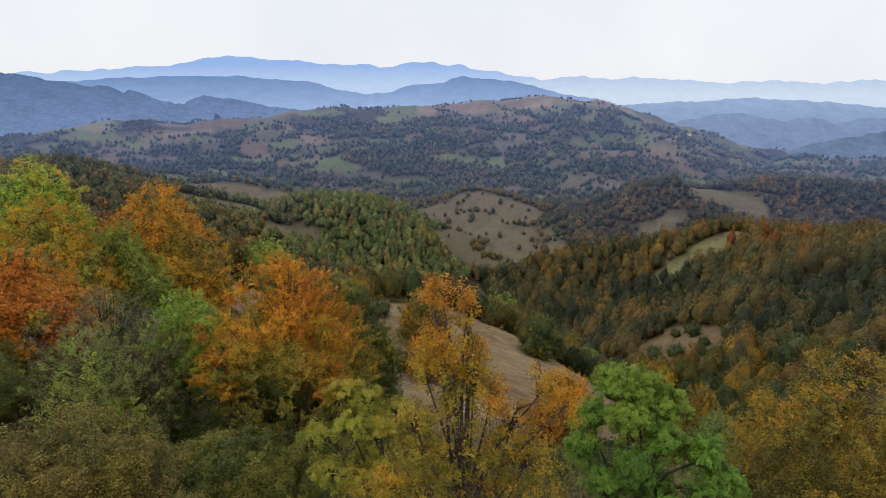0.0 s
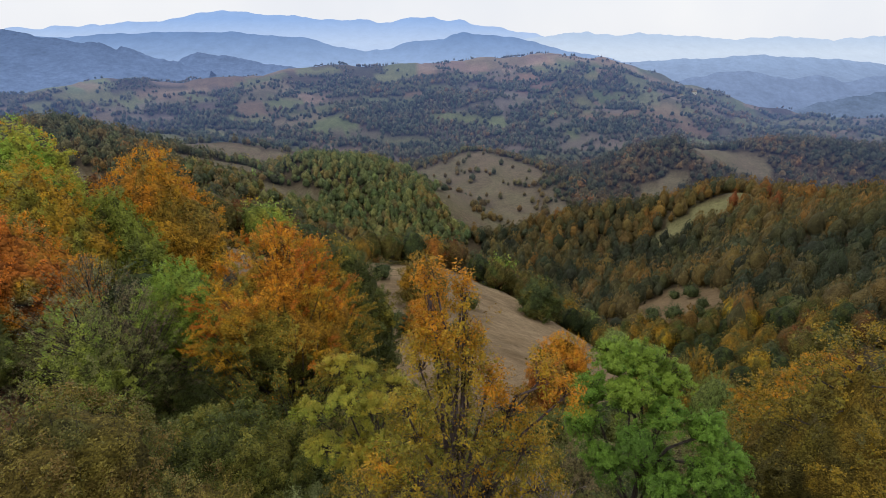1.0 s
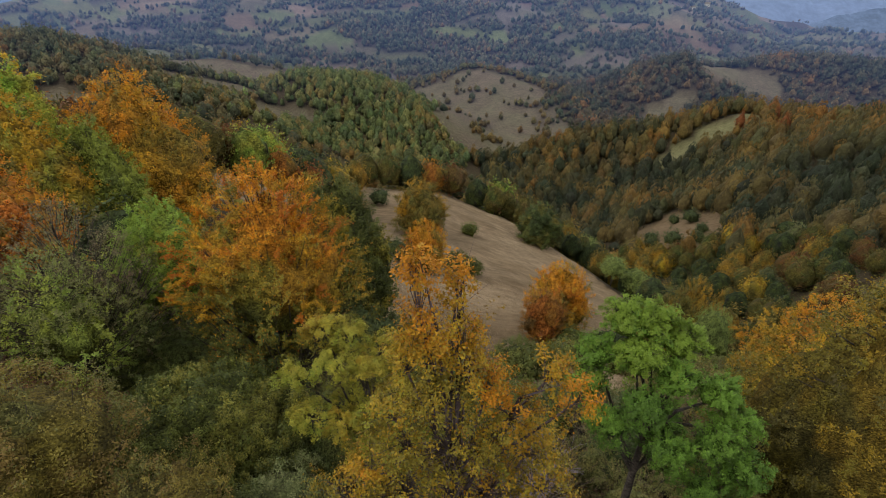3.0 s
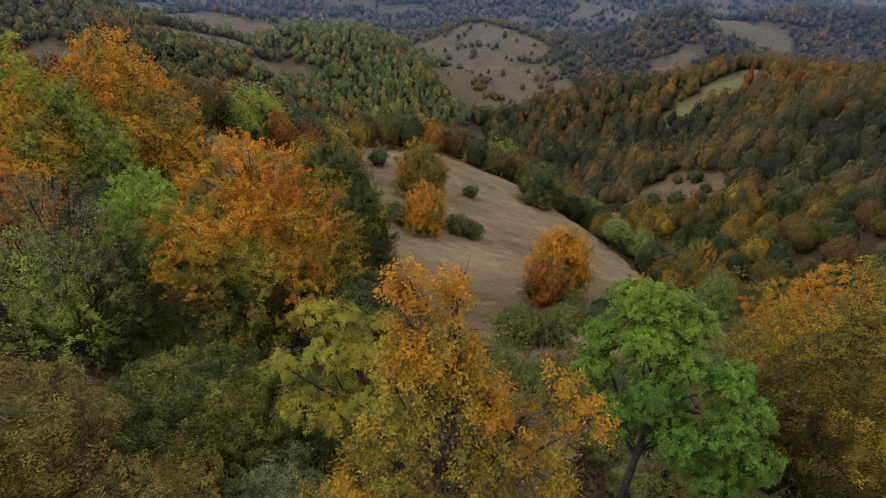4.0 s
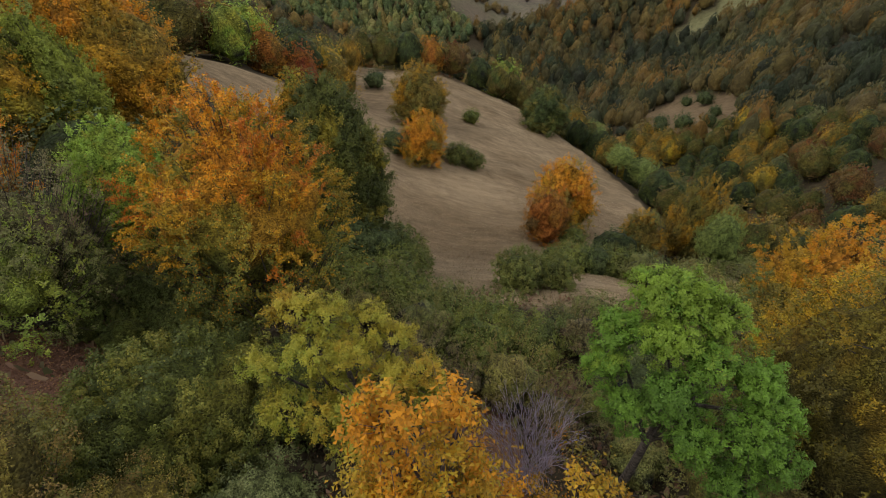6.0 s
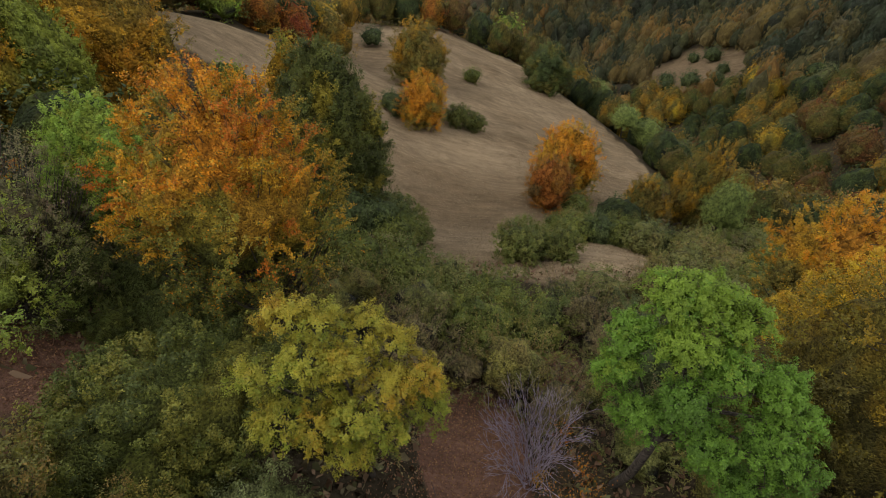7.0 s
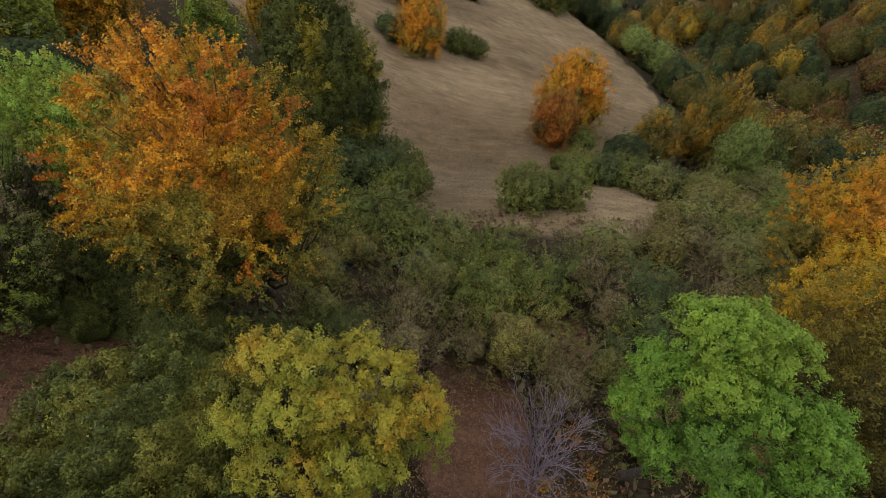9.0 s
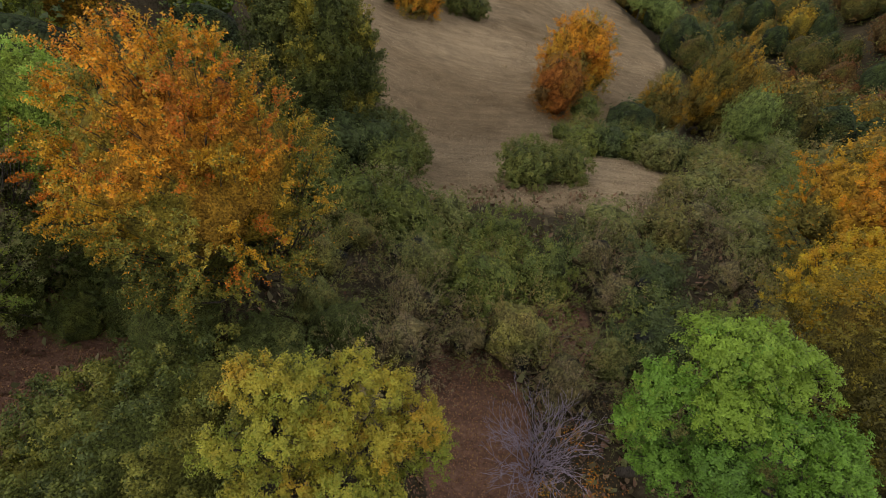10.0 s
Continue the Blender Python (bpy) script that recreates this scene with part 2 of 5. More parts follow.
def own_hill(x, y):
    z = sum(np.interp(y + o, OWN_Y, OWN_Z) for o in (-5, -2, 2, 5)) / 4
    k = np.interp(y, (0, 25, 50, 90, 115, 150), (0.2, 0.18, 0.13, 0.28, 0.36, 0.38))
    up = np.interp(y, (0, 30, 50, 90), (0.4, 0.4, 0.33, 0.1))
    z = z - np.where(y > 85, 0.32, 0) * np.maximum(x - np.interp(y, EDGE_Y, EDGE_X), 0)
    z = z - np.where(x > 0, k * x, up * np.maximum(x, -40))
    return z - 0.3 * np.maximum(np.abs(x) - 90, 0)


# folds and spurs of the wooded hillside: a line of (x, y, rise in metres) and its half-width
FOLDS = (([(192, 378, 0), (168, 352, -9), (147, 320, -10), (132, 285, -6), (122, 262, 0)], 15),
         ([(114, 190, 0), (132, 190, -7), (160, 188, -10), (190, 184, -9), (220, 180, 0)], 17),
         ([(240, 305, 2), (205, 275, 7), (172, 250, 8), (148, 234, 6), (134, 226, 0)], 20))


def folds(x, y):
    z = np.zeros(np.shape(x))
    for line, half in FOLDS:
        best = np.full(np.shape(x), 1e9)
        rise = np.zeros(np.shape(x))
        for (x0, y0, z0), (x1, y1, z1) in zip(line, line[1:]):
            u = np.clip(((x - x0) * (x1 - x0) + (y - y0) * (y1 - y0)) / ((x1 - x0) ** 2 + (y1 - y0) ** 2), 0, 1)
            d = np.hypot(x - x0 - u * (x1 - x0), y - y0 - u * (y1 - y0))
            rise = np.where(d < best, z0 + u * (z1 - z0), rise)
            best = np.minimum(best, d)
        z = z + rise * np.exp(-(best / half) ** 2)
    return z


def land(x, y):
    x, y = np.asarray(x, float), np.asarray(y, float)
    r = np.hypot(x, y)
    z = soft_max(own_hill(x, y), ridge(x, y, LEFT_SPUR, 0.75, 8), 4)
    far = np.full(x.shape, -66.0)
    for crest, slope, round_by, side in ((GREEN_HILL, 0.5, 20, 1), (BARE_HILL, 0.36, 25, 1), (BACK_RIGHT, 0.42, 20, 1), (LEFT_HILL, 0.38, 25, 1),
                                         (LEFT_MEADOWS, 0.24, 30, 1.3), (BIG_HILL, 0.21, 50, 2.3), (RIGHT_HILL, 0.56, 12, 1)):
        far = soft_max(far, ridge(x, y, crest, slope, round_by, side), 6)
    far = far + fbm(x, y, 90, 3) * (np.clip((r - 150) / 300, 0, 1) * 9 + np.clip((r - 600) / 400, 0, 1) * 9)
    z = soft_max(z, far, 4) + folds(x, y)
    z = z + fbm(x, y, 14, 11, 3) * 1.1 * np.clip(r / 30, 0.3, 1) + fbm(x, y, 2.2, 17, 2) * 0.22
    sink = np.clip((r - 1550) / 900, 0, 1)
    return z * (1 - sink) - 300 * sink


def height(x, y):
    return float(land(np.array([x]), np.array([y]))[0])


# ---- covers of the ground: what is grass, soil and wood ----
def inside(x, y, cx, cy, rx, ry, turn=0.0):
    c, s = math.cos(radians(turn)), math.sin(radians(turn))
    u, v = (x - cx) * c + (y - cy) * s, -(x - cx) * s + (y - cy) * c
    return (u / rx) ** 2 + (v / ry) ** 2 + 0.5 * fbm(x, y, (rx + ry) * 0.35, 23, 3) < 1


def near_meadow(x, y):
    left = np.interp(y, (40, 50, 62, 70, 78, 84, 100, 108, 130, 165, 185), (-1, -3, -4.5, -9, -26, -43, -45, -26, -23, -32, -30))
    right = np.interp(y, EDGE_Y, EDGE_X)
    return (y > 42) & (y < 190) & (x > left + 2 * fbm(x, y, 8, 31)) & (x < right + 3 * fbm(x, y, 8, 33))


CELLS = [(float(a), float(b)) for a, b in zip(rng.uniform(-1250, 1050, 640), rng.uniform(740, 1560, 640))]
CELL_XY = np.array(CELLS)
CELL_KIND = rng.random(640)
CELL_SHADE = rng.uniform(0.75, 1.2, (640, 1)) * rng.uniform(0.93, 1.07, (640, 3))


def below_crest(x, y):
    """How far a place lies before the crest of the broad hill."""
    return np.interp(x, [c[0] for c in BIG_HILL], [c[1] for c in BIG_HILL]) - y


def field_cell(x, y):
    """The nearest and second nearest field on the big hill, and how near its hedge is."""
    wx, wy = x + 45 * fbm(x, y, 70, 41), y + 45 * fbm(x, y, 70, 47)
    near, edge = np.zeros(len(x), int), np.zeros(len(x))
    for i in range(0, len(x), 4000):
        d = np.hypot(wx[i:i + 4000, None] - CELL_XY[None, :, 0], (wy[i:i + 4000, None] - CELL_XY[None, :, 1]) * 1.5)
        two = np.partition(d, 1, axis=1)
        near[i:i + 4000], edge[i:i + 4000] = d.argmin(1), two[:, 1] - two[:, 0]
    return near, edge


def open_land(x, y):
    """True where meadows lie on the middle hills."""
    o = inside(x, y, 198, 392, 42, 14, 12) | inside(x, y, 110, 226, 19, 37, -18)
    o |= inside(x, y, 32, 590, 88, 92, -40) | inside(x, y, 78, 505, 66, 58) | inside(x, y, 340, 645, 62, 42) | inside(x, y, 240, 570, 40, 14, 30)
    o |= inside(x, y, -255, 590, 110, 48) | inside(x, y, -160, 590, 50, 40, 20) | inside(x, y, -200, 470, 38, 26, 30) | inside(x, y, -140, 450, 30, 20)
    o |= inside(x, y, -270, 385, 25, 12) | inside(x, y, 470, 560, 40, 20) | inside(x, y, 20, 470, 30, 40)
    return o


TAN, STRAW, GREEN_GRASS, FLOOR = np.array((0.225, 0.158, 0.09)), np.array((0.32, 0.235, 0.142)), np.array((0.13, 0.17, 0.06)), np.array((0.075, 0.058, 0.035))
DULL_TAN = np.array((0.165, 0.13, 0.09))
RED_SOIL, BROWN_FIELD = np.array((0.215, 0.118, 0.08)), np.array((0.24, 0.165, 0.11))


def cover(x, y):
    r = np.hypot(x, y)
    c = np.tile(FLOOR, (len(x), 1))
    meadow = near_meadow(x, y)
    w = np.clip(0.5 + 1.1 * fbm(x, y, 22, 51) + 0.9 * fbm(x * 0.5 + y, y * 0.4, 6, 53), 0, 1)[:, None]
    c = np.where(meadow[:, None], TAN * (1 - w) + STRAW * w, c)
    c = np.where(((r > 300) & ~open_land(x, y))[:, None], FLOOR * 1.15, c)
    c = np.where((y < 9.5)[:, None], TAN * 0.55 + GREEN_GRASS * 0.3 * w, c)
    c = np.where((inside(x, y, -17, 22.3, 6.5, 3.6) | inside(x, y, 1.8, 21, 2.6, 5.5) | inside(x, y, 7.2, 27.5, 2.0, 3.4))[:, None], RED_SOIL, c)
    c = np.where(inside(x, y, 15, 51, 11, 3.4)[:, None], STRAW * 0.95, c)
    c = np.where((r > 200)[:, None] & open_land(x, y)[:, None], 0.88 * DULL_TAN * (1 - 0.18 * w) + GREEN_GRASS * 0.18 * w, c)
    c = np.where(inside(x, y, 198, 392, 43, 15, 12)[:, None], GREEN_GRASS * 0.5 + STRAW * 0.35, c)
    c = np.where(inside(x, y, 110, 226, 20, 38, -18)[:, None], TAN * 0.9, c)
    big = (y > 735) & (r < 1700)
    near, edge = field_cell(x[big], y[big])
    kind = CELL_KIND[near]
    grey = np.array((0.15, 0.132, 0.10))
    fields = np.where((kind < np.interp(x[big], (50, 350), (0.42, 0.26)))[:, None], grey * 0.55, np.where((kind < 0.7)[:, None], GREEN_GRASS * 0.45 + grey * 0.4,
                      np.where((kind < 0.84)[:, None], grey * 0.85, BROWN_FIELD * 0.4 + grey * 0.45)))
    top = (below_crest(x[big], y[big]) < 110 + 60 * fbm(x[big], y[big], 80, 43)) & (x[big] > -60) & (x[big] < 480)
    fields = np.where(top[:, None], BROWN_FIELD * 0.62 + grey * 0.4, fields)  # ploughed land along the crest
    c[big] = fields * CELL_SHADE[near]
    return c


def build_ground():
    ahead = np.radians(np.arange(-60, 60.01, 0.48))
    behind = np.radians(np.arange(65, 296, 3.0))
    angle = np.concatenate([ahead, behind])
    rings = np.concatenate([[0.4], 1.5 * 1.031 ** np.arange(0, 266)])
    a, r = np.meshgrid(angle, rings)
    x, y = (r * np.sin(a)).ravel(), (r * np.cos(a)).ravel()
    z = land(x, y)
    na, nr = len(angle), len(rings)
    i, j = np.meshgrid(np.arange(nr - 1), np.arange(na), indexing="ij")
    k = (j + 1) % na
    faces = np.stack([i * na + j, (i + 1) * na + j, (i + 1) * na + k, i * na + k], -1).reshape(-1, 4)[:, ::-1]
    me = mesh_from("ground", np.stack([x, y, z], 1), faces, GROUND, cover(x, y), True, DISTANT_GROUND, r.ravel()[faces[:, 0]] > 440)
    return tagged(new("ground", me), "hilly ground of dry meadow grass, soil and leaf litter", "ground", kind="structure")


build_ground()


# ---- far hills and mountains in the haze ----
def backdrop(crest, rough, drop, forward, mat, label, seed, relief=0.12):
    """A range of hills: a crest with knolls and spurs, its near side running down towards the valley."""
    px, py, pz = (np.array([c[k] for c in crest], float) for k in range(3))
    along = np.linspace(0, 1, 260)
    t = np.linspace(0, 1, len(px))
    kernel = np.array((1, 4, 6, 4, 1)) / 16
    x, y, z = (np.interp(along, t, v) for v in (px, py, pz))
    for _ in range(2):
        z[2:-2] = np.convolve(z, kernel, "valid")
    width = abs(px[-1] - px[0])
    bumps = rough * fbm(x, y * 0 + seed, width / 9, seed, 5) + 0.8 * rough * fbm(x, y * 0 + seed, width / 40, seed + 2, 4) - 0.5 * rough * np.abs(fbm(x, y * 0 + seed, width / 26, seed + 3, 3))
    down = np.concatenate([[-0.5, -0.2], np.linspace(0, 1, 30) ** 1.2])
    xs, ys, zs = [], [], []
    for d in down:
        fall = abs(d) ** 0.85
        spur = relief * drop * fall * (1 - 0.5 * fall) * fbm(x, x * 0 + d * 2.5 * width / 14, width / 14, seed + 5, 4) * 2
        scale = 1 - 0.22 * max(d, 0) * forward / py.mean() * 2
        xs.append(x * scale)
        ys.append(y - d * forward)
        zs.append(z + bumps * max(1 - abs(d) * 9, 0) - drop * fall + (spur if d > 0 else 0))
    n, k = len(down), len(x)
    i, j = np.meshgrid(np.arange(n - 1), np.arange(k - 1), indexing="ij")
    faces = np.stack([i * k + j, i * k + j + 1, (i + 1) * k + j + 1, (i + 1) * k + j], -1).reshape(-1, 4)[:, ::-1]
    me = mesh_from("backdrop", np.stack([np.concatenate(v) for v in (xs, ys, zs)], 1), faces, mat, None, True)
    return tagged(new("backdrop", me), label, "hills", "far ranges", "structure")


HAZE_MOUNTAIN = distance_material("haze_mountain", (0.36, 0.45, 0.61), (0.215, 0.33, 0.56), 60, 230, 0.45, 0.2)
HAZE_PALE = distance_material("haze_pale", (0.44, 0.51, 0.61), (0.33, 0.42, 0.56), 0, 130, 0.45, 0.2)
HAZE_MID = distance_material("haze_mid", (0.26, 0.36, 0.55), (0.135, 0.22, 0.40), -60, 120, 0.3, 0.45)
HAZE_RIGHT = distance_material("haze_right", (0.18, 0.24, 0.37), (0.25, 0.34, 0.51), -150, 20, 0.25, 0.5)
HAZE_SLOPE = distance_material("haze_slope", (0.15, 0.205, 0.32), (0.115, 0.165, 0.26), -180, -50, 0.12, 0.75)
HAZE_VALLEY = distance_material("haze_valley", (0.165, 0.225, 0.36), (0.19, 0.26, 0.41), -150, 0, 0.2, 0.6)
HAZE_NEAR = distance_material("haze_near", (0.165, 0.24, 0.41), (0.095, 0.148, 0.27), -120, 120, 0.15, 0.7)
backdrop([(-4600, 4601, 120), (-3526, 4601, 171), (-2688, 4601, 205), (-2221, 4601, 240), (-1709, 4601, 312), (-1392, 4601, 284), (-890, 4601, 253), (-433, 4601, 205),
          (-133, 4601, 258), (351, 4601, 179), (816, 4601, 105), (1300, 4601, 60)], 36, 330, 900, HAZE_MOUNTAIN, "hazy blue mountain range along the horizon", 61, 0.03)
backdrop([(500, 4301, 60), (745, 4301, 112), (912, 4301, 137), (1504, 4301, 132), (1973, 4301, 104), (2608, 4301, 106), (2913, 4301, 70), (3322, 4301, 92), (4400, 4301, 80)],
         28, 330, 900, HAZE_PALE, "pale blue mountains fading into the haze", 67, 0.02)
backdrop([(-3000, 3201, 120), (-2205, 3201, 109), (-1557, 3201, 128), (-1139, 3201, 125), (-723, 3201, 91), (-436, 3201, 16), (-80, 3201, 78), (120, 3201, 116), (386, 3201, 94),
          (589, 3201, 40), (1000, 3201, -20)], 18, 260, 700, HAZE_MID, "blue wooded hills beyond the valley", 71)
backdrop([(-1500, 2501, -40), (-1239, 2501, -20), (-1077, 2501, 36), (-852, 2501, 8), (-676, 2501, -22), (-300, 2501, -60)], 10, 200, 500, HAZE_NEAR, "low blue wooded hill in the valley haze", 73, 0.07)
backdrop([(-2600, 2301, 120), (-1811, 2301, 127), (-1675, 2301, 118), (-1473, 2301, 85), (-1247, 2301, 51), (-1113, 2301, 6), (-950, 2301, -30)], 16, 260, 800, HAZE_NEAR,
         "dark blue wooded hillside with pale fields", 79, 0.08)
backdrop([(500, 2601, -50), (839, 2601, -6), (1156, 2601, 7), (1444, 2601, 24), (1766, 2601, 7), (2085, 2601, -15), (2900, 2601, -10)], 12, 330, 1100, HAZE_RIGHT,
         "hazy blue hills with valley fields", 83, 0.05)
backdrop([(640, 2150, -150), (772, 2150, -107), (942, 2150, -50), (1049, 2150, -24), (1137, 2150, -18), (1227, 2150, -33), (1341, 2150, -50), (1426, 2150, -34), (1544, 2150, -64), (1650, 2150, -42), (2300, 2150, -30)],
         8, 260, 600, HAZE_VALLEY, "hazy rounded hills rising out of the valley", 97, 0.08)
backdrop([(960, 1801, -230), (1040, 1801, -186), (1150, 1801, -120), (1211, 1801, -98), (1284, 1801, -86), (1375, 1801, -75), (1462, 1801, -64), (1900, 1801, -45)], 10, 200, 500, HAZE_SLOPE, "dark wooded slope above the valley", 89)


# ---- plants ----
def unit(v):
    return v / np.maximum(np.linalg.norm(v, axis=-1, keepdims=True), 1e-6)


def tube(points, radii, sides=5):
    """A tapered, bent limb through points: its corners and quads."""
    points, radii = np.asarray(points, float), np.asarray(radii, float)
    way = unit(np.gradient(points, axis=0))
    side = unit(np.cross(way, np.where(np.abs(way[:, 2:3]) > 0.9, (1.0, 0, 0), (0, 0, 1.0))))
    up = np.cross(side, way)
    a = np.linspace(0, 2 * np.pi, sides, endpoint=False)
    ring = side[:, None] * np.cos(a)[None, :, None] + up[:, None] * np.sin(a)[None, :, None]
    v = (points[:, None] + ring * radii[:, None, None]).reshape(-1, 3)
    i, j = np.meshgrid(np.arange(len(points) - 1), np.arange(sides), indexing="ij")
    k = (j + 1) % sides
    f = np.stack([i * sides + j, i * sides + k, (i + 1) * sides + k, (i + 1) * sides + j], -1).reshape(-1, 4)
    return v, f


def joined(pieces):
    vs, fs, n = [], [], 0
    for v, f in pieces:
        vs.append(v)
        fs.append(f + n)
        n += len(v)
    return np.concatenate(vs), np.concatenate(fs)


def leaf_quads(r, place, out, size, flat):
    """Folded diamond leaves at the places, turned outwards and upwards by chance."""
    n = len(place)
    normal = unit(out * (1 - flat) + np.array((0, 0, flat)) + r.normal(0, 0.55, (n, 3)))
    along = unit(np.cross(normal, r.normal(0, 1, (n, 3))))
    across = np.cross(normal, along)
    s = (size * r.uniform(0.65, 1.35, n))[:, None]
    droop = normal * s * 0.18
    v = np.stack([place - along * s * 0.5, place + across * s * 0.33 + droop * 0.4, place + along * s * 0.5 - droop, place - across * s * 0.33 + droop * 0.4], 1).reshape(-1, 3)
    return v, np.arange(n * 4).reshape(n, 4)


def leaf_tris(r, place, out, size, flat, slim=1.0, along=None, jitter=0.42):
    """The same for small leaves: one pointed face each; slim narrows them, along is the way that they point."""
    n = len(place)
    normal = unit(out * (1 - flat) + np.array((0, 0, flat)) + r.normal(0, jitter, (n, 3)))
    along = unit(np.cross(normal, r.normal(0, 1, (n, 3)))) if along is None else along
    across = unit(np.cross(normal, along)) * slim
    s = (size * r.uniform(0.65, 1.35, n))[:, None]
    v = np.stack([place - along * s * 0.45 - across * s * 0.36, place + across * s * 0.42, place + along * s * 0.6 - normal * s * 0.1], 1).reshape(-1, 3)
    return v, np.arange(n * 3).reshape(n, 3)


FORMS = {  # crown outlines: heights and half-widths as shares of the crown
    "dome": ((0, 0.12, 0.3, 0.55, 0.8, 0.94, 1), (0.55, 0.85, 1.0, 0.95, 0.68, 0.36, 0.08)),
    "egg": ((0, 0.1, 0.3, 0.6, 0.85, 0.95, 1), (0.6, 0.85, 1.0, 0.9, 0.55, 0.3, 0.06)),
    "flame": ((0, 0.1, 0.28, 0.55, 0.75, 0.9, 1), (0.6, 0.88, 1.0, 0.92, 0.68, 0.38, 0.06)),
    "bush": ((0, 0.15, 0.4, 0.7, 0.9, 1), (0.75, 0.95, 1.0, 0.8, 0.45, 0.1)),
}


def ball(level):
    bm = bmesh.new()
    bmesh.ops.create_icosphere(bm, subdivisions=level, radius=1)
    v = np.array([q.co[:] for q in bm.verts])
    f = np.array([[q.index for q in p.verts] for p in bm.faces])
    bm.free()
    return v, f


def plant_meshes(seed, tall, crown_r, crown_low, clump, leaves, leaf, palette, form="dome", sweep=0.5, lobes=0.16, bark=None, stems=1,
                 bare=0.0, flat=0.12, fill=0.16, mottle=0.2, stretch=1.0, limbs=60, loose=0.12, skirt=1.0, core=None, mound=None, grade=0.0, vivid=1.0, spray=0, slim=1.0, droop=0.0, patchy=1.0):
    """The trunk, the branches and the leaves of one plant that stands at the origin: a trunk or several stems, limbs and twigs that reach to tufts of leaves,
    which lie evenly over the crown's lobed outline. clump: the tufts' radius in metres, stretch: how long they are along their twig. palette: rows of
    (share, colour). sweep: how steeply limbs rise. bare: the share of the twigs drawn as wood. fill: the share of leaves within the crown.
    core: how far out the closed inner mass of leaves and twigs reaches. mound: the radius of the rounded masses that the crown is heaped up of.
    grade: how far the palette's first colours keep to the top. vivid: how fresh its colours still are.
    spray: how many thin shoots, set with leaves along them, make up a tuft. droop: how far they hang."""
    r = np.random.default_rng(seed)
    bark = bark or BARK
    span_z = tall - crown_low
    ph = r.uniform(0, 6.28, 5)

    def outline(u, az):
        lobe = 1 + lobes * (np.sin(3 * az + ph[0] + 2.5 * u) * 0.6 + np.sin(5 * az + ph[1] - 7 * u) * 0.5 + np.sin(9 * u + ph[2] + az) * 0.5)
        return np.interp(u, *FORMS[form]) * crown_r * lobe

    # tufts spread evenly over the outline
    steps = np.linspace(0, 1, 200)
    girth = np.interp(steps, *FORMS[form]) * np.where(steps < 0.3, skirt, 1.0) + 0.12 * (steps > 0.9)
    share = np.cumsum(girth)
    area = 2 * np.pi * crown_r * span_z * girth.mean() + np.pi * crown_r ** 2 * 0.5
    n = int(np.clip(1.25 * area / (np.pi * clump ** 2 * max(stretch, 1) ** 0.7), 24, 1800))
    u = np.interp((np.arange(n) + 0.5) / n * share[-1], share, steps)
    az = np.arange(n) * 2.39996 + r.normal(0, 0.25, n)
    rad = outline(u, az) * (1 - loose * 2.2 * r.beta(1, 2.2, n) + loose * 0.5 * r.random(n))
    away = np.stack([np.cos(az), np.sin(az), np.zeros(n)], 1)
    tip = away * rad[:, None]
    tip[:, 2] = crown_low + (u + r.normal(0, 0.012, n)) * span_z
    out = unit(away * np.maximum(rad, 0.25 * crown_r)[:, None] + np.array((0, 0, 1.0)) * ((u - 0.35) * crown_r * 1.3)[:, None])
    way = unit(out * 0.6 + np.array((0, 0, sweep * 0.9)) + r.normal(0, 0.25, (n, 3)))
    # tufts heap up to mounds
    mound = 0.36 * crown_r if mound is None else mound
    drift = np.zeros(n)
    if mound:
        count = int(np.clip(1.15 * area / (np.pi * mound ** 2), 7, 150))
        mu = np.interp((np.arange(count) + 0.5) / count * share[-1], share, steps)
        ma = np.arange(count) * 2.39996 + r.normal(0, 0.3, count)
        mr = outline(mu, ma) * r.uniform(0.84, 1.0, count)
        centre = np.stack([np.cos(ma) * mr, np.sin(ma) * mr, crown_low + mu * span_z], 1)
        rise, girth_of, hue = r.uniform(-0.22, 0.12, count), r.uniform(0.85, 1.25, count), r.normal(0, 1.2 * patchy, count)

        def heap(p, o):
            """Moves points of the outline out to the mounds or back into the creases between them."""
            d = np.linalg.norm(p[:, None] - centre[None], axis=2) / (mound * girth_of[None])
            k = d.argmin(1)
            h = np.sqrt(np.clip(1 - (d[np.arange(len(p)), k] / 1.2) ** 2, 0, 1))
            p = p + o * (mound * (0.78 * h - 0.5 + rise[k]))[:, None]
            return p, unit(o * 0.55 + 0.9 * (p - centre[k] + o * 0.3 * mound) / mound), k

        tip, out, own = heap(tip, out)
        drift = hue[own]
        rad = np.maximum(np.hypot(tip[:, 0], tip[:, 1]), 0.05)
    # wood
    wood = []
    some = np.unique(np.linspace(0, n - 1, min(limbs, n)).astype(int))
    foot = np.zeros((n, 3))
    if stems == 1:
        hs = np.array((0, 0.0, 0.18, 0.36, 0.54, 0.72, 0.92)) * tall
        hs[0] = -0.4
        q = (hs / tall).clip(0)
        pts = np.stack([r.normal(0, 0.009 * tall, 7) * (q > 0.1), r.normal(0, 0.009 * tall, 7) * (q > 0.1), hs], 1)
        wood.append(tube(pts, 0.016 * tall * (1 - 0.94 * q) + 0.012, 7))
        foot[:, 2] = np.clip(tip[:, 2] - rad * sweep * 1.5 - 0.04 * tall, 0.12 * tall, 0.86 * tall)
        for k in range(2):
            foot[:, k] = np.interp(foot[:, 2], hs, pts[:, k])
    else:
        foot[:, :2] = r.normal(0, 0.1, (n, 2)) * crown_r
        foot[:, 2] = -0.2
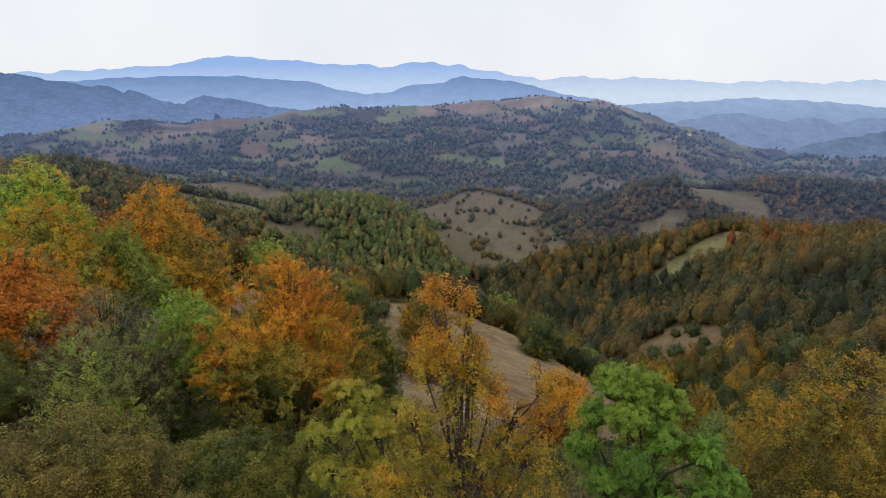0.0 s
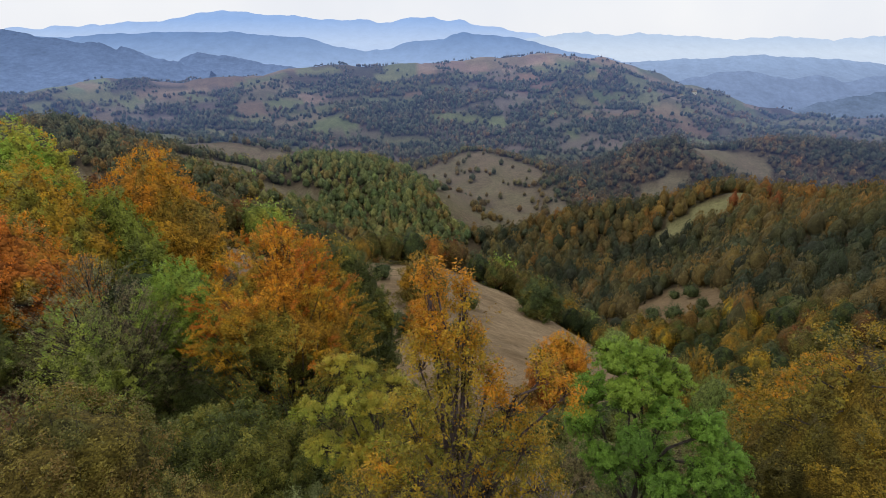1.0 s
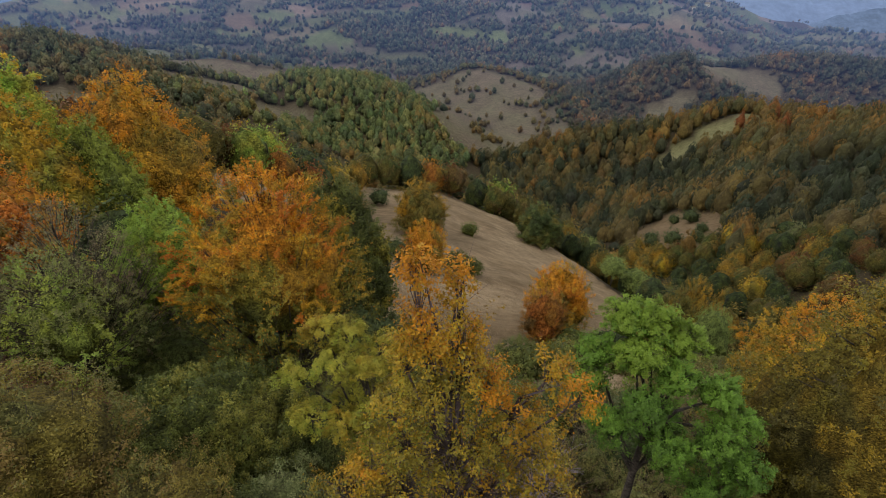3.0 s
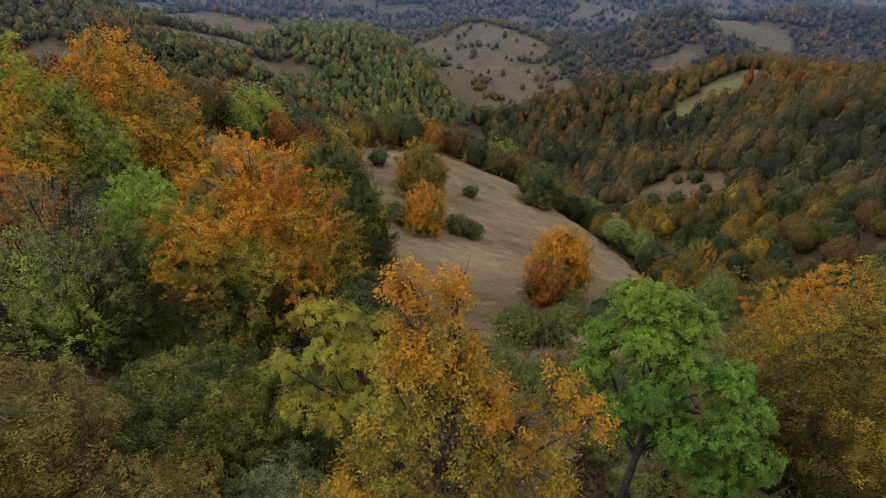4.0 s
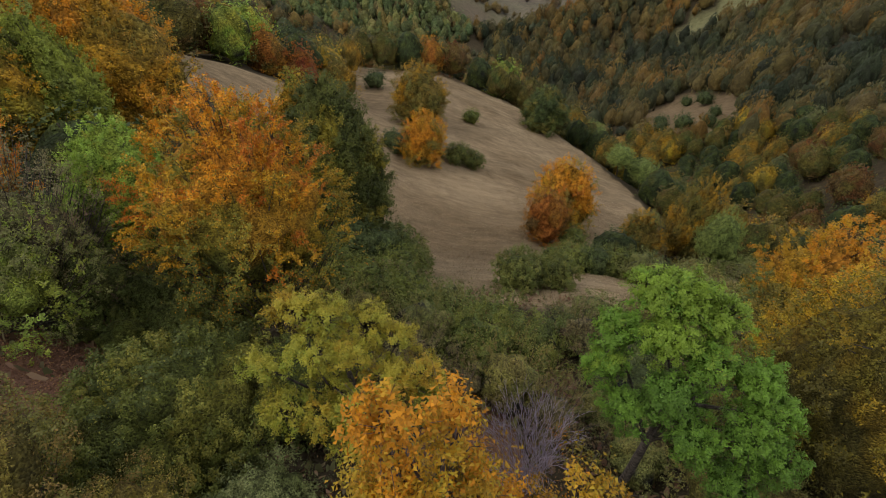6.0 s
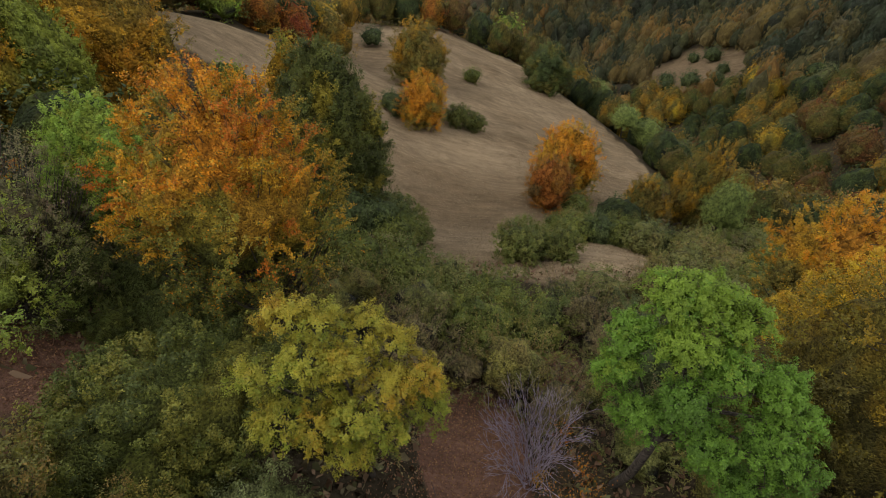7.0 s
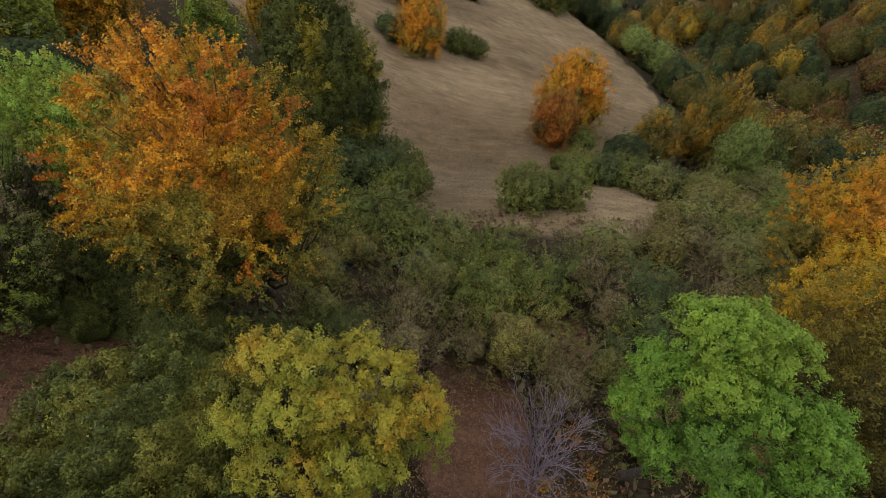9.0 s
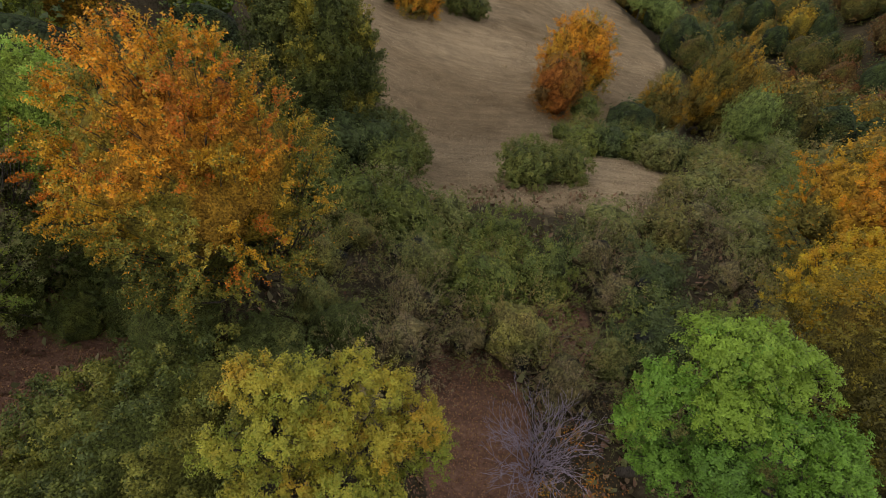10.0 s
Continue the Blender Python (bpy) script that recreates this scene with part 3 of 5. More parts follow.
    bend = foot + (tip - foot) * 0.5 + away * rad[:, None] * 0.16 * sweep - np.array((0, 0, 1.0)) * (rad * 0.12 * sweep)[:, None] + r.normal(0, 0.03, (n, 3)) * crown_r
    thick = 0.0036 * tall * (0.6 + rad / crown_r)
    for k in some:
        wood.append(tube([foot[k], 0.56 * foot[k] + 0.42 * bend[k] + 0.02 * tip[k], 0.1 * foot[k] + 0.42 * bend[k] + 0.48 * tip[k], tip[k]],
                         [thick[k], thick[k] * 0.75, thick[k] * 0.45, 0.007], 4 if leaves > 12000 else 3))
    for k in np.flatnonzero(r.random(n) < bare):
        s, e = 0.12 * foot[k] + 0.4 * bend[k] + 0.48 * tip[k], tip[k] + way[k] * clump * stretch * 1.15
        wood.append(tube([s, (s + e) / 2 + r.normal(0, 0.05, 3), e], [0.012 + 0.0006 * tall, 0.009, 0.004], 3))
    # leaves of the tufts
    tw = r.integers(0, n, leaves)
    d = unit(r.normal(0, 1, (leaves, 3)) + out[tw] * 0.75 + np.array((0, 0, 0.35)))
    tuft = clump * r.uniform(0.8, 1.35, n)
    local = d * (tuft[tw] * r.uniform(0.5, 1.08, leaves))[:, None]
    local += way[tw] * ((local * way[tw]).sum(1) * (stretch * r.uniform(0.65, 1.5, n)[tw] - 1))[:, None]
    place = tip[tw] + local - out[tw] * (tuft[tw] * 0.35)[:, None]
    near_out = unit(d * 0.85 + out[tw] * 0.25)
    shoot = None
    if spray:
        ways = unit(way[:, None] + 0.45 * out[:, None] + r.normal(0, 0.42, (n, spray, 3)))
        reach = clump * stretch * r.uniform(0.6, 1.5, (n, spray))
        which_shoot, along = r.integers(0, spray, leaves), r.random(leaves) ** 0.75
        shoot = ways[tw, which_shoot]
        run = (reach[tw, which_shoot] * along)[:, None]
        place = tip[tw] - out[tw] * (clump * 0.5) + shoot * run + r.normal(0, 0.6 * leaf * max(slim, 0.6), (leaves, 3)) - np.array((0, 0, droop)) * (run * along[:, None])
        near_out = unit(out[tw] * 0.6 + d * 0.6)
        shoot = unit(shoot + r.normal(0, 0.45, (leaves, 3)))
    inner = np.flatnonzero(r.random(leaves) < fill)
    m = len(inner)
    place[inner] = foot[tw[inner]] + (tip[tw[inner]] - foot[tw[inner]]) * r.uniform(0.5, 0.95, (m, 1)) + r.normal(0, 0.5, (m, 3)) * clump
    size = np.full(leaves, leaf)
    size[inner] *= 1.3
    v, f = leaf_tris(r, place, near_out, size, flat, slim, shoot if slim < 1 else None)
    shares = np.array([p[0] for p in palette], float)
    shares /= shares.sum()
    cols = np.array([p[1] for p in palette]) * DRY * vivid
    # colours change over the crown in drifts, tuft by tuft
    drift = drift + np.sin(2 * az + 5 * u + ph[3]) + np.sin(3 * az - 8 * u + ph[4]) + r.normal(0, 0.8, n) - grade * (u - 0.5)
    tuft_pick = np.searchsorted(np.cumsum(shares), drift.argsort().argsort() / n).clip(0, len(cols) - 1)
    tint = cols[tuft_pick[tw]]
    stray = r.random(leaves) < 0.6 * mottle
    tint[stray] = cols[r.choice(len(cols), stray.sum(), p=shares)]
    tint = tint * (r.uniform(1 - mottle, 1 + mottle, leaves) * r.uniform(0.85, 1.15, n)[tw])[:, None]
    tint = np.repeat(tint, f.shape[1], 0)
    core = 0.88 if core is None else core
    which = np.zeros(len(f), int)
    if core:
        cv, cf = ball(4 if leaves > 12000 else 3)
        cu, ca = (cv[:, 2] + 1) / 2, np.arctan2(cv[:, 1], cv[:, 0])
        cr = outline(cu, ca) * np.hypot(cv[:, 0], cv[:, 1]) ** 0.5
        cc = np.stack([np.cos(ca) * cr, np.sin(ca) * cr, crown_low + cu * span_z], 1)
        if mound:
            cc, _, core_own = heap(cc, unit(cv * np.array((1, 1, 0.8))))
        mid = np.array((0, 0, crown_low + 0.42 * span_z))
        cc = mid + (cc - mid) * (core * r.uniform(0.9, 1.06, (len(cc), 1)))
        v, f = np.concatenate([cc, v]), np.concatenate([cf, f + len(cc)])
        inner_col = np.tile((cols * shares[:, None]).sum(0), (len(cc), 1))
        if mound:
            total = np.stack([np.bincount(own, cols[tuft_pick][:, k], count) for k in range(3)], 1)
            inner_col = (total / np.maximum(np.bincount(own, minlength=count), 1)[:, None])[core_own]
        # inner mass tinted darker: the shade within the crown put into its colour
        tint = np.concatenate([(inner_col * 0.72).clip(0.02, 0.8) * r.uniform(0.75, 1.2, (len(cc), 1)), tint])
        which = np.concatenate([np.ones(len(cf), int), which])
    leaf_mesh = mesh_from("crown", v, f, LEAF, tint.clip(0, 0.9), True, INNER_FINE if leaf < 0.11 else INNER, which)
    if stems > 1:
        return mesh_from("stems", *joined(wood), bark, None, True), [], None, leaf_mesh
    if leaves < 15000:
        return mesh_from("trunk", *joined(wood), bark, None, True), [], None, leaf_mesh
    return (mesh_from("trunk", *wood[0], bark, None, True), [mesh_from("limb", *w, bark, None, True) for w in wood[1:len(some) + 1:6]],
            mesh_from("twig_mass", *joined([w for k, w in enumerate(wood[1:]) if k >= len(some) or k % 6]), bark, None, True), leaf_mesh)


def lobed_meshes(seed, base, lobes, leaves, leaf, palette, shoots=26, reach=0.34, droop=0.25, bark=None, core=0.0, top=(0.0, 0.0, 1.0), mottle=0.2, grade=1.0, vivid=1.0, wisps=0.0, leaders=(), girth=1.0):
    """A tree whose crown is heaped up of rounded masses: lobes are (x, y, z, radius, half-height) in the world, base is the foot of the trunk.
    Limbs reach to each mass, twigs to its surface, and leaves sit along short shoots there. core: how much of a mass is closed within.
    wisps: the share of shoots that stray far out. leaders: tips of stems that rise through the crown."""
    r = np.random.default_rng(seed)
    bark = bark or BARK
    base = np.array(base, float)
    lob = np.array(lobes, float)
    lob[:, :3] -= base
    n = len(lob)
    area = lob[:, 3] * (lob[:, 3] + lob[:, 4])
    crown_low, crown_top = (lob[:, 2] - lob[:, 4]).min(), (lob[:, 2] + lob[:, 4]).max()
    fork = np.array((lob[:, 0].mean() * 0.45, lob[:, 1].mean() * 0.45, crown_low * 0.72))
    heart = np.array((lob[:, 0].mean(), lob[:, 1].mean(), crown_low + 0.55 * (crown_top - crown_low)))
    girth = 0.016 * crown_top * girth
    trunk = [tube([(0, 0, -0.4), (0.02, 0.03, 0), 0.5 * fork + r.normal(0, 0.08, 3), fork, 0.5 * fork + 0.5 * heart + r.normal(0, 0.12, 3), heart], girth * np.array((1.25, 1.1, 0.9, 0.8, 0.5, 0.22)), 8)]
    for tip in leaders:
        tip = np.array(tip) - base
        trunk.append(tube([0.75 * fork, 0.5 * fork + 0.5 * heart * np.array((0.6, 0.6, 1)) + r.normal(0, 0.05, 3), 0.4 * heart + 0.6 * tip + r.normal(0, 0.05, 3), tip], girth * np.array((0.7, 0.5, 0.28, 0.05)), 6))
    limbs, twigs = [], []
    places, outs, ways, picks, hues = [], [], [], [], []
    cores, core_f, core_t, count = [], [], [], 0
    cols = np.array([p[1] for p in palette]) * DRY * vivid
    shares = np.array([p[0] for p in palette], float)
    shares /= shares.sum()
    edges = np.cumsum(shares)
    lobe_hue = r.normal(0, 0.8, n) - grade * ((lob[:, 2] - lob[:, 2].mean()) / max(lob[:, 2].std(), 0.1))
    ball_v, ball_f = ball(3)
    for k, (x, y, z, rad, tall) in enumerate(lob):
        c = np.array((x, y, z))
        s = fork + (heart - fork) * r.uniform(0.1, 0.8)
        limbs.append(tube([s, 0.55 * s + 0.45 * c + np.array((0, 0, -0.12 * rad)) + r.normal(0, 0.12, 3), c - np.array((0, 0, 0.3 * tall))], girth * np.array((0.42, 0.3, 0.18)), 5))
        m = int(shoots * 4 * area[k])
        dirs = unit(r.normal(0, 1, (m, 3)) + 0.5 * unit(c - heart + 1e-6) + 0.35 * np.array(top))
        bulge = 1 + 0.2 * np.sin(dirs @ r.normal(0, 5, 3) + r.uniform(0, 6)) + 0.12 * np.sin(dirs @ r.normal(0, 9, 3) + r.uniform(0, 6))
        shell = (r.uniform(0.5, 1.0, m) ** 0.6) * bulge
        tip = c + dirs * np.array((rad, rad, tall)) * shell[:, None]
        far = np.where(r.random(m) < wisps, r.uniform(1.2, 2.2, m), 1.0)
        for j in np.flatnonzero(r.random(m) < min(70 / m, 0.6)):
            mid = 0.5 * (c + tip[j]) + r.normal(0, 0.06, 3)
            twigs.append(tube([c - np.array((0, 0, 0.3 * tall)), mid, tip[j], tip[j] + dirs[j] * reach * far[j]], [girth * 0.1, girth * 0.065, girth * 0.04, 0.003], 3))
        own = int(leaves * area[k] ** 0.8 / (area ** 0.8).sum())
        q = r.integers(0, m, own)
        way = unit(dirs + 0.5 * np.array(top) + r.normal(0, 0.4, (m, 3)))
        t = r.random(own)
        run = (reach * far[q] * r.uniform(0.7, 1.3, m)[q] * t)[:, None]
        places.append(tip[q] + way[q] * run + r.normal(0, 0.085 * (reach / 0.34) ** 0.5, (own, 3)) * (1.1 - 0.6 * t[:, None]) - np.array((0, 0, droop)) * run * t[:, None])
        outs.append(unit(dirs[q] + 0.25 * np.array((0, 0, 1.0)) + r.normal(0, 0.2, (own, 3))))
        # first colours keep to each lobe's top; on the maple this paints top light
        patch = np.sin(dirs @ r.normal(0, 3, 3) + r.uniform(0, 6)) * 0.7 - grade * 0.9 * dirs[:, 2]
        hues.append((lobe_hue[k] + patch + r.normal(0, 0.45, m))[q] + r.normal(0, mottle * 1.6, own))
        picks.append(r.uniform(0.85, 1.15, m)[q])
        if core:
            cores.append(c + ball_v * np.array((rad, rad, tall)) * (core * r.uniform(0.85, 1.1, (len(ball_v), 1))))
            core_f.append(ball_f + count)
            count += len(ball_v)
            core_t.append(np.full(len(ball_v), lobe_hue[k]))
    place, out, hue, lift = np.concatenate(places), np.concatenate(outs), np.concatenate(hues), np.concatenate(picks)
    order = np.sort(hue)

    def colour_of(h):
        q = np.searchsorted(order, h) / len(order)
        k = np.searchsorted(edges, q).clip(0, len(cols) - 1)
        return cols[k]

    v, f = leaf_tris(r, place, out, np.full(len(place), leaf), 0.1, jitter=0.3)
    tint = np.repeat(colour_of(hue) * (lift * r.uniform(1 - mottle, 1 + mottle, len(place)))[:, None], 3, 0)
    which = np.zeros(len(f), int)
    if core:
        cv, cf = np.concatenate(cores), np.concatenate(core_f)
        f, v = np.concatenate([cf, f + len(cv)]), np.concatenate([cv, v])
        # cores take 0.8 of the leaf colour, painting the shade inside the lobes
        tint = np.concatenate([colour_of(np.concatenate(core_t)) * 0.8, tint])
        which = np.concatenate([np.ones(len(cf), int), which])
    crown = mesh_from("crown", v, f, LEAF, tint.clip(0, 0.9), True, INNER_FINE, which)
    return (mesh_from("trunk", *joined(trunk), bark, None, True), [mesh_from("limb", *w, bark, None, True) for w in limbs],
            mesh_from("twig_mass", *joined(twigs), bark, None, True), crown)


def lobed_tree(name, seed, x, y, lobes, leaves, leaf, palette, label, **kw):
    z = height(x, y)
    return plant(name, lobed_meshes(seed, (x, y, z - 0.15), lobes, leaves, leaf, palette, **kw), x, y, label, "tree", z=z)


def plant(name, meshes, x, y, label, category, group="", turn=0.0, scale=1.0, squash=1.0, sink=0.15, z=None):
    base = new(name)
    ground = height(x, y) if z is None else z
    base.matrix_world = Matrix.LocRotScale((x, y, ground - sink), Euler((0, 0, turn)), (scale, scale, scale * squash))
    part_mesh("trunk" if category == "tree" else "stem", meshes[0], base)
    for limb in meshes[1]:
        part_mesh("limb", limb, base)
    if meshes[2]:
        tagged(part_mesh("twig_mass", meshes[2], base), kind="stuff")
    part_mesh("crown" if category == "tree" else "foliage", meshes[3], base)
    return tagged(base, label, category, group)


# colours of leaves, and how far the late season dulls them
DRY = np.array((0.81, 0.765, 0.70))
ORANGE, DEEP_ORANGE, AMBER, GOLD, YELLOW = (0.60, 0.265, 0.015), (0.50, 0.17, 0.02), (0.50, 0.295, 0.022), (0.56, 0.35, 0.022), (0.58, 0.43, 0.03)
LIME, YELLOW_GREEN, FRESH, MID_GREEN, DARK_GREEN = (0.22, 0.35, 0.045), (0.33, 0.34, 0.05), (0.17, 0.33, 0.045), (0.125, 0.165, 0.042), (0.072, 0.105, 0.032)
OLIVE, GREY_GREEN, BROWN, RUSSET, RED = (0.21, 0.185, 0.042), (0.165, 0.18, 0.075), (0.22, 0.145, 0.05), (0.27, 0.12, 0.035), (0.34, 0.085, 0.03)


def single(name, seed, x, y, top, crown_r, low, clump, leaves, leaf, palette, label, category="tree", **kw):
    """One tree of its own: top and low are the heights above the datum where its crown ends."""
    z = height(x, y)
    ms = plant_meshes(seed, top - z + 0.15, crown_r, max(low - z, 0.3), clump, leaves, leaf, palette, **kw)
    return plant(name, ms, x, y, label, category, z=z)


# the foremost trees
BIRCH_LOBES = [(-0.22, 12.0, 94.8, 0.22, 0.9), (0.45, 12.25, 94.4, 0.24, 0.95), (-0.1, 12.0, 93.4, 0.4, 0.8), (0.6, 12.2, 93.0, 0.45, 0.8), (-0.75, 12.1, 92.1, 0.4, 0.45), (2.15, 12.4, 92.8, 0.3, 0.5),
               (2.6, 11.9, 92.7, 0.32, 0.35), (1.5, 12.2, 92.0, 0.5, 0.5), (-1.3, 12.0, 90.5, 0.5, 0.45), (0.3, 12.0, 91.4, 0.75, 0.7), (1.9, 12.3, 90.9, 0.65, 0.6),
               (-0.45, 12.0, 93.4, 0.38, 0.5), (-0.15, 12.0, 94.1, 0.28, 0.5), (0.5, 12.2, 93.75, 0.28, 0.5), (-0.25, 12.0, 95.3, 0.14, 0.35), (0.48, 12.25, 95.0, 0.14, 0.35), (1.0, 12.2, 92.7, 0.42, 0.5), (0.2, 12.0, 92.5, 0.55, 0.6), (1.0, 12.3, 91.3, 0.6, 0.55), (-0.55, 12.0, 91.4, 0.5, 0.5), (-0.6, 12.0, 90.0, 0.85, 0.7), (1.1, 12.2, 89.8, 0.8, 0.7), (-1.9, 12.3, 89.4, 0.7, 0.6), (2.3, 12.4, 89.6, 0.6, 0.5), (0.2, 12.4, 88.4, 1.2, 1.0)]
MAPLE_LOBES = [(6.92, 20.45, 87.88, 0.85, 0.84), (7.92, 20.35, 87.78, 0.90, 0.84), (7.22, 19.45, 86.98, 0.90, 0.84), (5.92, 19.85, 86.88, 0.77, 0.70), (5.62, 19.45, 85.78, 0.72, 0.70), (8.92, 20.05, 87.18, 0.85, 0.79),
               (8.52, 19.05, 86.28, 0.90, 0.75), (9.92, 18.65, 86.03, 0.85, 0.75), (10.62, 18.15, 85.13, 0.77, 0.70), (7.42, 18.35, 85.68, 0.81, 0.70), (9.62, 17.55, 84.83, 0.85, 0.75), (10.72, 17.25, 83.73, 0.85, 0.79),
               (6.42, 18.55, 84.68, 0.81, 0.75), (8.32, 17.75, 84.28, 0.90, 0.79), (9.62, 17.05, 82.83, 0.90, 0.79), (8.52, 19.35, 83.68, 1.00, 1.00)]
ASH_LOBES = [(-4.0, 19.7, 88.0, 0.7, 0.6), (-3.1, 19.7, 87.7, 0.7, 0.6), (-2.1, 20.2, 86.7, 0.75, 0.65), (-1.2, 20.0, 86.1, 0.7, 0.6), (-4.8, 18.5, 87.0, 0.6, 0.5), (-3.6, 18.8, 87.2, 0.75, 0.6),
             (-2.5, 18.9, 86.8, 0.75, 0.6), (-0.4, 19.4, 85.3, 0.75, 0.65), (-1.4, 18.9, 85.8, 0.75, 0.6), (-2.2, 17.8, 85.8, 0.75, 0.6), (-4.2, 17.7, 86.0, 0.7, 0.55), (-3.2, 17.7, 85.6, 0.65, 0.5),
             (-0.2, 18.9, 84.4, 0.65, 0.6), (-1.3, 18.0, 84.6, 0.65, 0.55), (-2.4, 17.4, 84.8, 0.6, 0.5), (-3.0, 18.9, 85.2, 0.9, 0.6)]
lobed_tree("birch_tree", 101, 0.35, 12.2, BIRCH_LOBES, 50000, 0.058, [(1.6, ORANGE), (4, AMBER), (5, (0.44, 0.31, 0.025)), (8, (0.31, 0.26, 0.035)), (3, (0.23, 0.23, 0.035))],
           "slender birch with thin orange and gold leaves", shoots=22, reach=0.34, droop=0.15, bark=BIRCH_BARK, wisps=0.22, top=(0.0, 0.0, 1.3), mottle=0.28, grade=1.2, girth=0.55, leaders=((-0.2, 12.0, 95.7), (0.45, 12.25, 95.3), (2.4, 12.1, 92.9)))
# palette runs from painted highlight green on the tops to darker green below
lobed_tree("maple_tree", 103, 7.7, 19.4, MAPLE_LOBES, 118000, 0.068, [(3, (0.27, 0.42, 0.05)), (5, (0.19, 0.36, 0.045)), (4, (0.14, 0.275, 0.04))],
           "bright green leafy tree in full summer foliage", shoots=26, reach=0.26, droop=0.6, core=0.62, top=(0.0, 0.0, 1.6), grade=1.3, mottle=0.2, vivid=1.1)
lobed_tree("ash_tree", 107, -2.5, 18.9, ASH_LOBES, 92000, 0.06, [(0.8, (0.54, 0.37, 0.04)), (4, (0.48, 0.42, 0.05)), (5, (0.42, 0.42, 0.055)), (2, (0.31, 0.37, 0.05))],
           "yellow-green tree with an open rounded crown", shoots=24, reach=0.28, droop=0.8, top=(0.0, 0.0, 2.0), grade=0.5, mottle=0.15, vivid=1.05)
single("beech_tree", 109, -8.7, 28.4, 90.4, 4.5, 81.2, 0.27, 128000, 0.085, [(3, ORANGE), (1.6, DEEP_ORANGE), (3.5, AMBER), (4, (0.31, 0.235, 0.028)), (4.5, (0.20, 0.195, 0.032)), (6, (0.125, 0.14, 0.032))],
       "large orange autumn beech with upswept branches", form="flame", sweep=1.0, stretch=3.2, lobes=0.14, loose=0.3, bare=0.5, limbs=170, mound=0.9, grade=7.5, fill=0.08, mottle=0.34, vivid=1.52, spray=4, core=0.8, droop=0.2, patchy=0.6)
single("hornbeam_tree", 113, -10.2, 52.6, 79.8, 5.2, 61.5, 0.45, 70000, 0.15, [(1, (0.28, 0.24, 0.03)), (4, (0.12, 0.14, 0.032)), (6, (0.085, 0.105, 0.028))],
       "tall dark green tree at the meadow edge", form="egg", sweep=0.9, stretch=2.0, lobes=0.08, mound=1.3, fill=0.06, vivid=1.35, grade=3, spray=4, core=0.98, loose=0.08)
single("maple_tree", 129, -13.3, 55.2, 79.6, 2.3, 70.0, 0.45, 9000, 0.15, [(5, GOLD), (3, YELLOW_GREEN), (2, AMBER)],
       "slim yellow tree against the dark hornbeam", form="egg", lobes=0.15)
single("maple_tree", 127, 27.6, 35.2, 78.3, 4.6, 66.5, 0.38, 52000, 0.11, [(3, ORANGE), (3, AMBER), (2, GOLD), (5, OLIVE)],
       "broad orange and gold maple among shrubs", lobes=0.16, loose=0.24, mound=1.0, grade=5, fill=0.06, spray=4, vivid=1.15, core=0.74)
single("maple_tree", 131, 23.2, 28.0, 80.6, 4.2, 69.0, 0.36, 46000, 0.1, [(5, GOLD), (3, YELLOW), (1.5, AMBER), (3, (0.26, 0.22, 0.04))],
       "golden yellow tree beside the thicket", lobes=0.14, loose=0.24, mound=1.0, grade=5, fill=0.06, spray=4, vivid=1.2, core=0.76)
single("beech_tree", 137, 18.0, 21.6, 88.4, 4.6, 72.5, 0.3, 60000, 0.1, [(2.5, (0.42, 0.29, 0.025)), (5, (0.28, 0.24, 0.03)), (5, (0.17, 0.155, 0.034)), (3, (0.12, 0.1, 0.03))],
       "olive brown beech turning with the season", form="egg", sweep=0.15, stretch=2.6, lobes=0.16, loose=0.3, bare=0.15, mound=0.9, grade=6, fill=0.06, vivid=0.88, flat=0.35, spray=5, core=0.78, droop=0.2)
# the trees of the left-hand slope
single("ash_tree", 139, -16.5, 32.2, 87.3, 2.8, 80.5, 0.34, 30000, 0.088, [(5, (0.27, 0.40, 0.06)), (3, (0.22, 0.35, 0.055)), (1, YELLOW_GREEN)],
       "small bright green tree below the orange beech", lobes=0.16, loose=0.2, mound=0.8, vivid=1.6, spray=4)
single("willow_tree", 149, -18.6, 27.5, 89.2, 4.0, 79.5, 0.26, 30000, 0.075, [(5, (0.27, 0.245, 0.13)), (4, (0.25, 0.265, 0.11)), (3, (0.23, 0.175, 0.11))],
       "grey-green half-bare tree with thin twigs", form="egg", sweep=0.7, stretch=1.8, lobes=0.25, loose=0.3, bare=0.7, limbs=110, core=0.5, mound=1.0, vivid=1.2, spray=4)
single("ash_tree", 151, -17.2, 24.4, 88.6, 2.9, 81.5, 0.34, 22000, 0.08, [(4, (0.30, 0.36, 0.06)), (3, (0.23, 0.32, 0.06)), (4, (0.22, 0.24, 0.09))],
       "light green young tree on the slope", lobes=0.3, loose=0.35, mound=0.8, core=0.5, vivid=1.3, bare=0.4, spray=4)
single("ash_tree", 157, -28.6, 46.6, 88.0, 3.6, 75.5, 0.45, 26000, 0.13, [(5, (0.27, 0.32, 0.05)), (3, (0.23, 0.29, 0.05)), (2, (0.17, 0.21, 0.05))],
       "light green tree with loose foliage", form="egg", lobes=0.2, loose=0.2, mound=1.0, vivid=1.3, spray=4)
single("beech_tree", 163, -29.5, 54.5, 89.8, 6.4, 72.0, 0.5, 42000, 0.16, [(4, ORANGE), (5, AMBER), (3, (0.31, 0.20, 0.035)), (3, OLIVE)],
       "large amber beech on the spur", stretch=1.3, lobes=0.14, loose=0.18, mound=1.5, grade=3, vivid=1.3, spray=4)
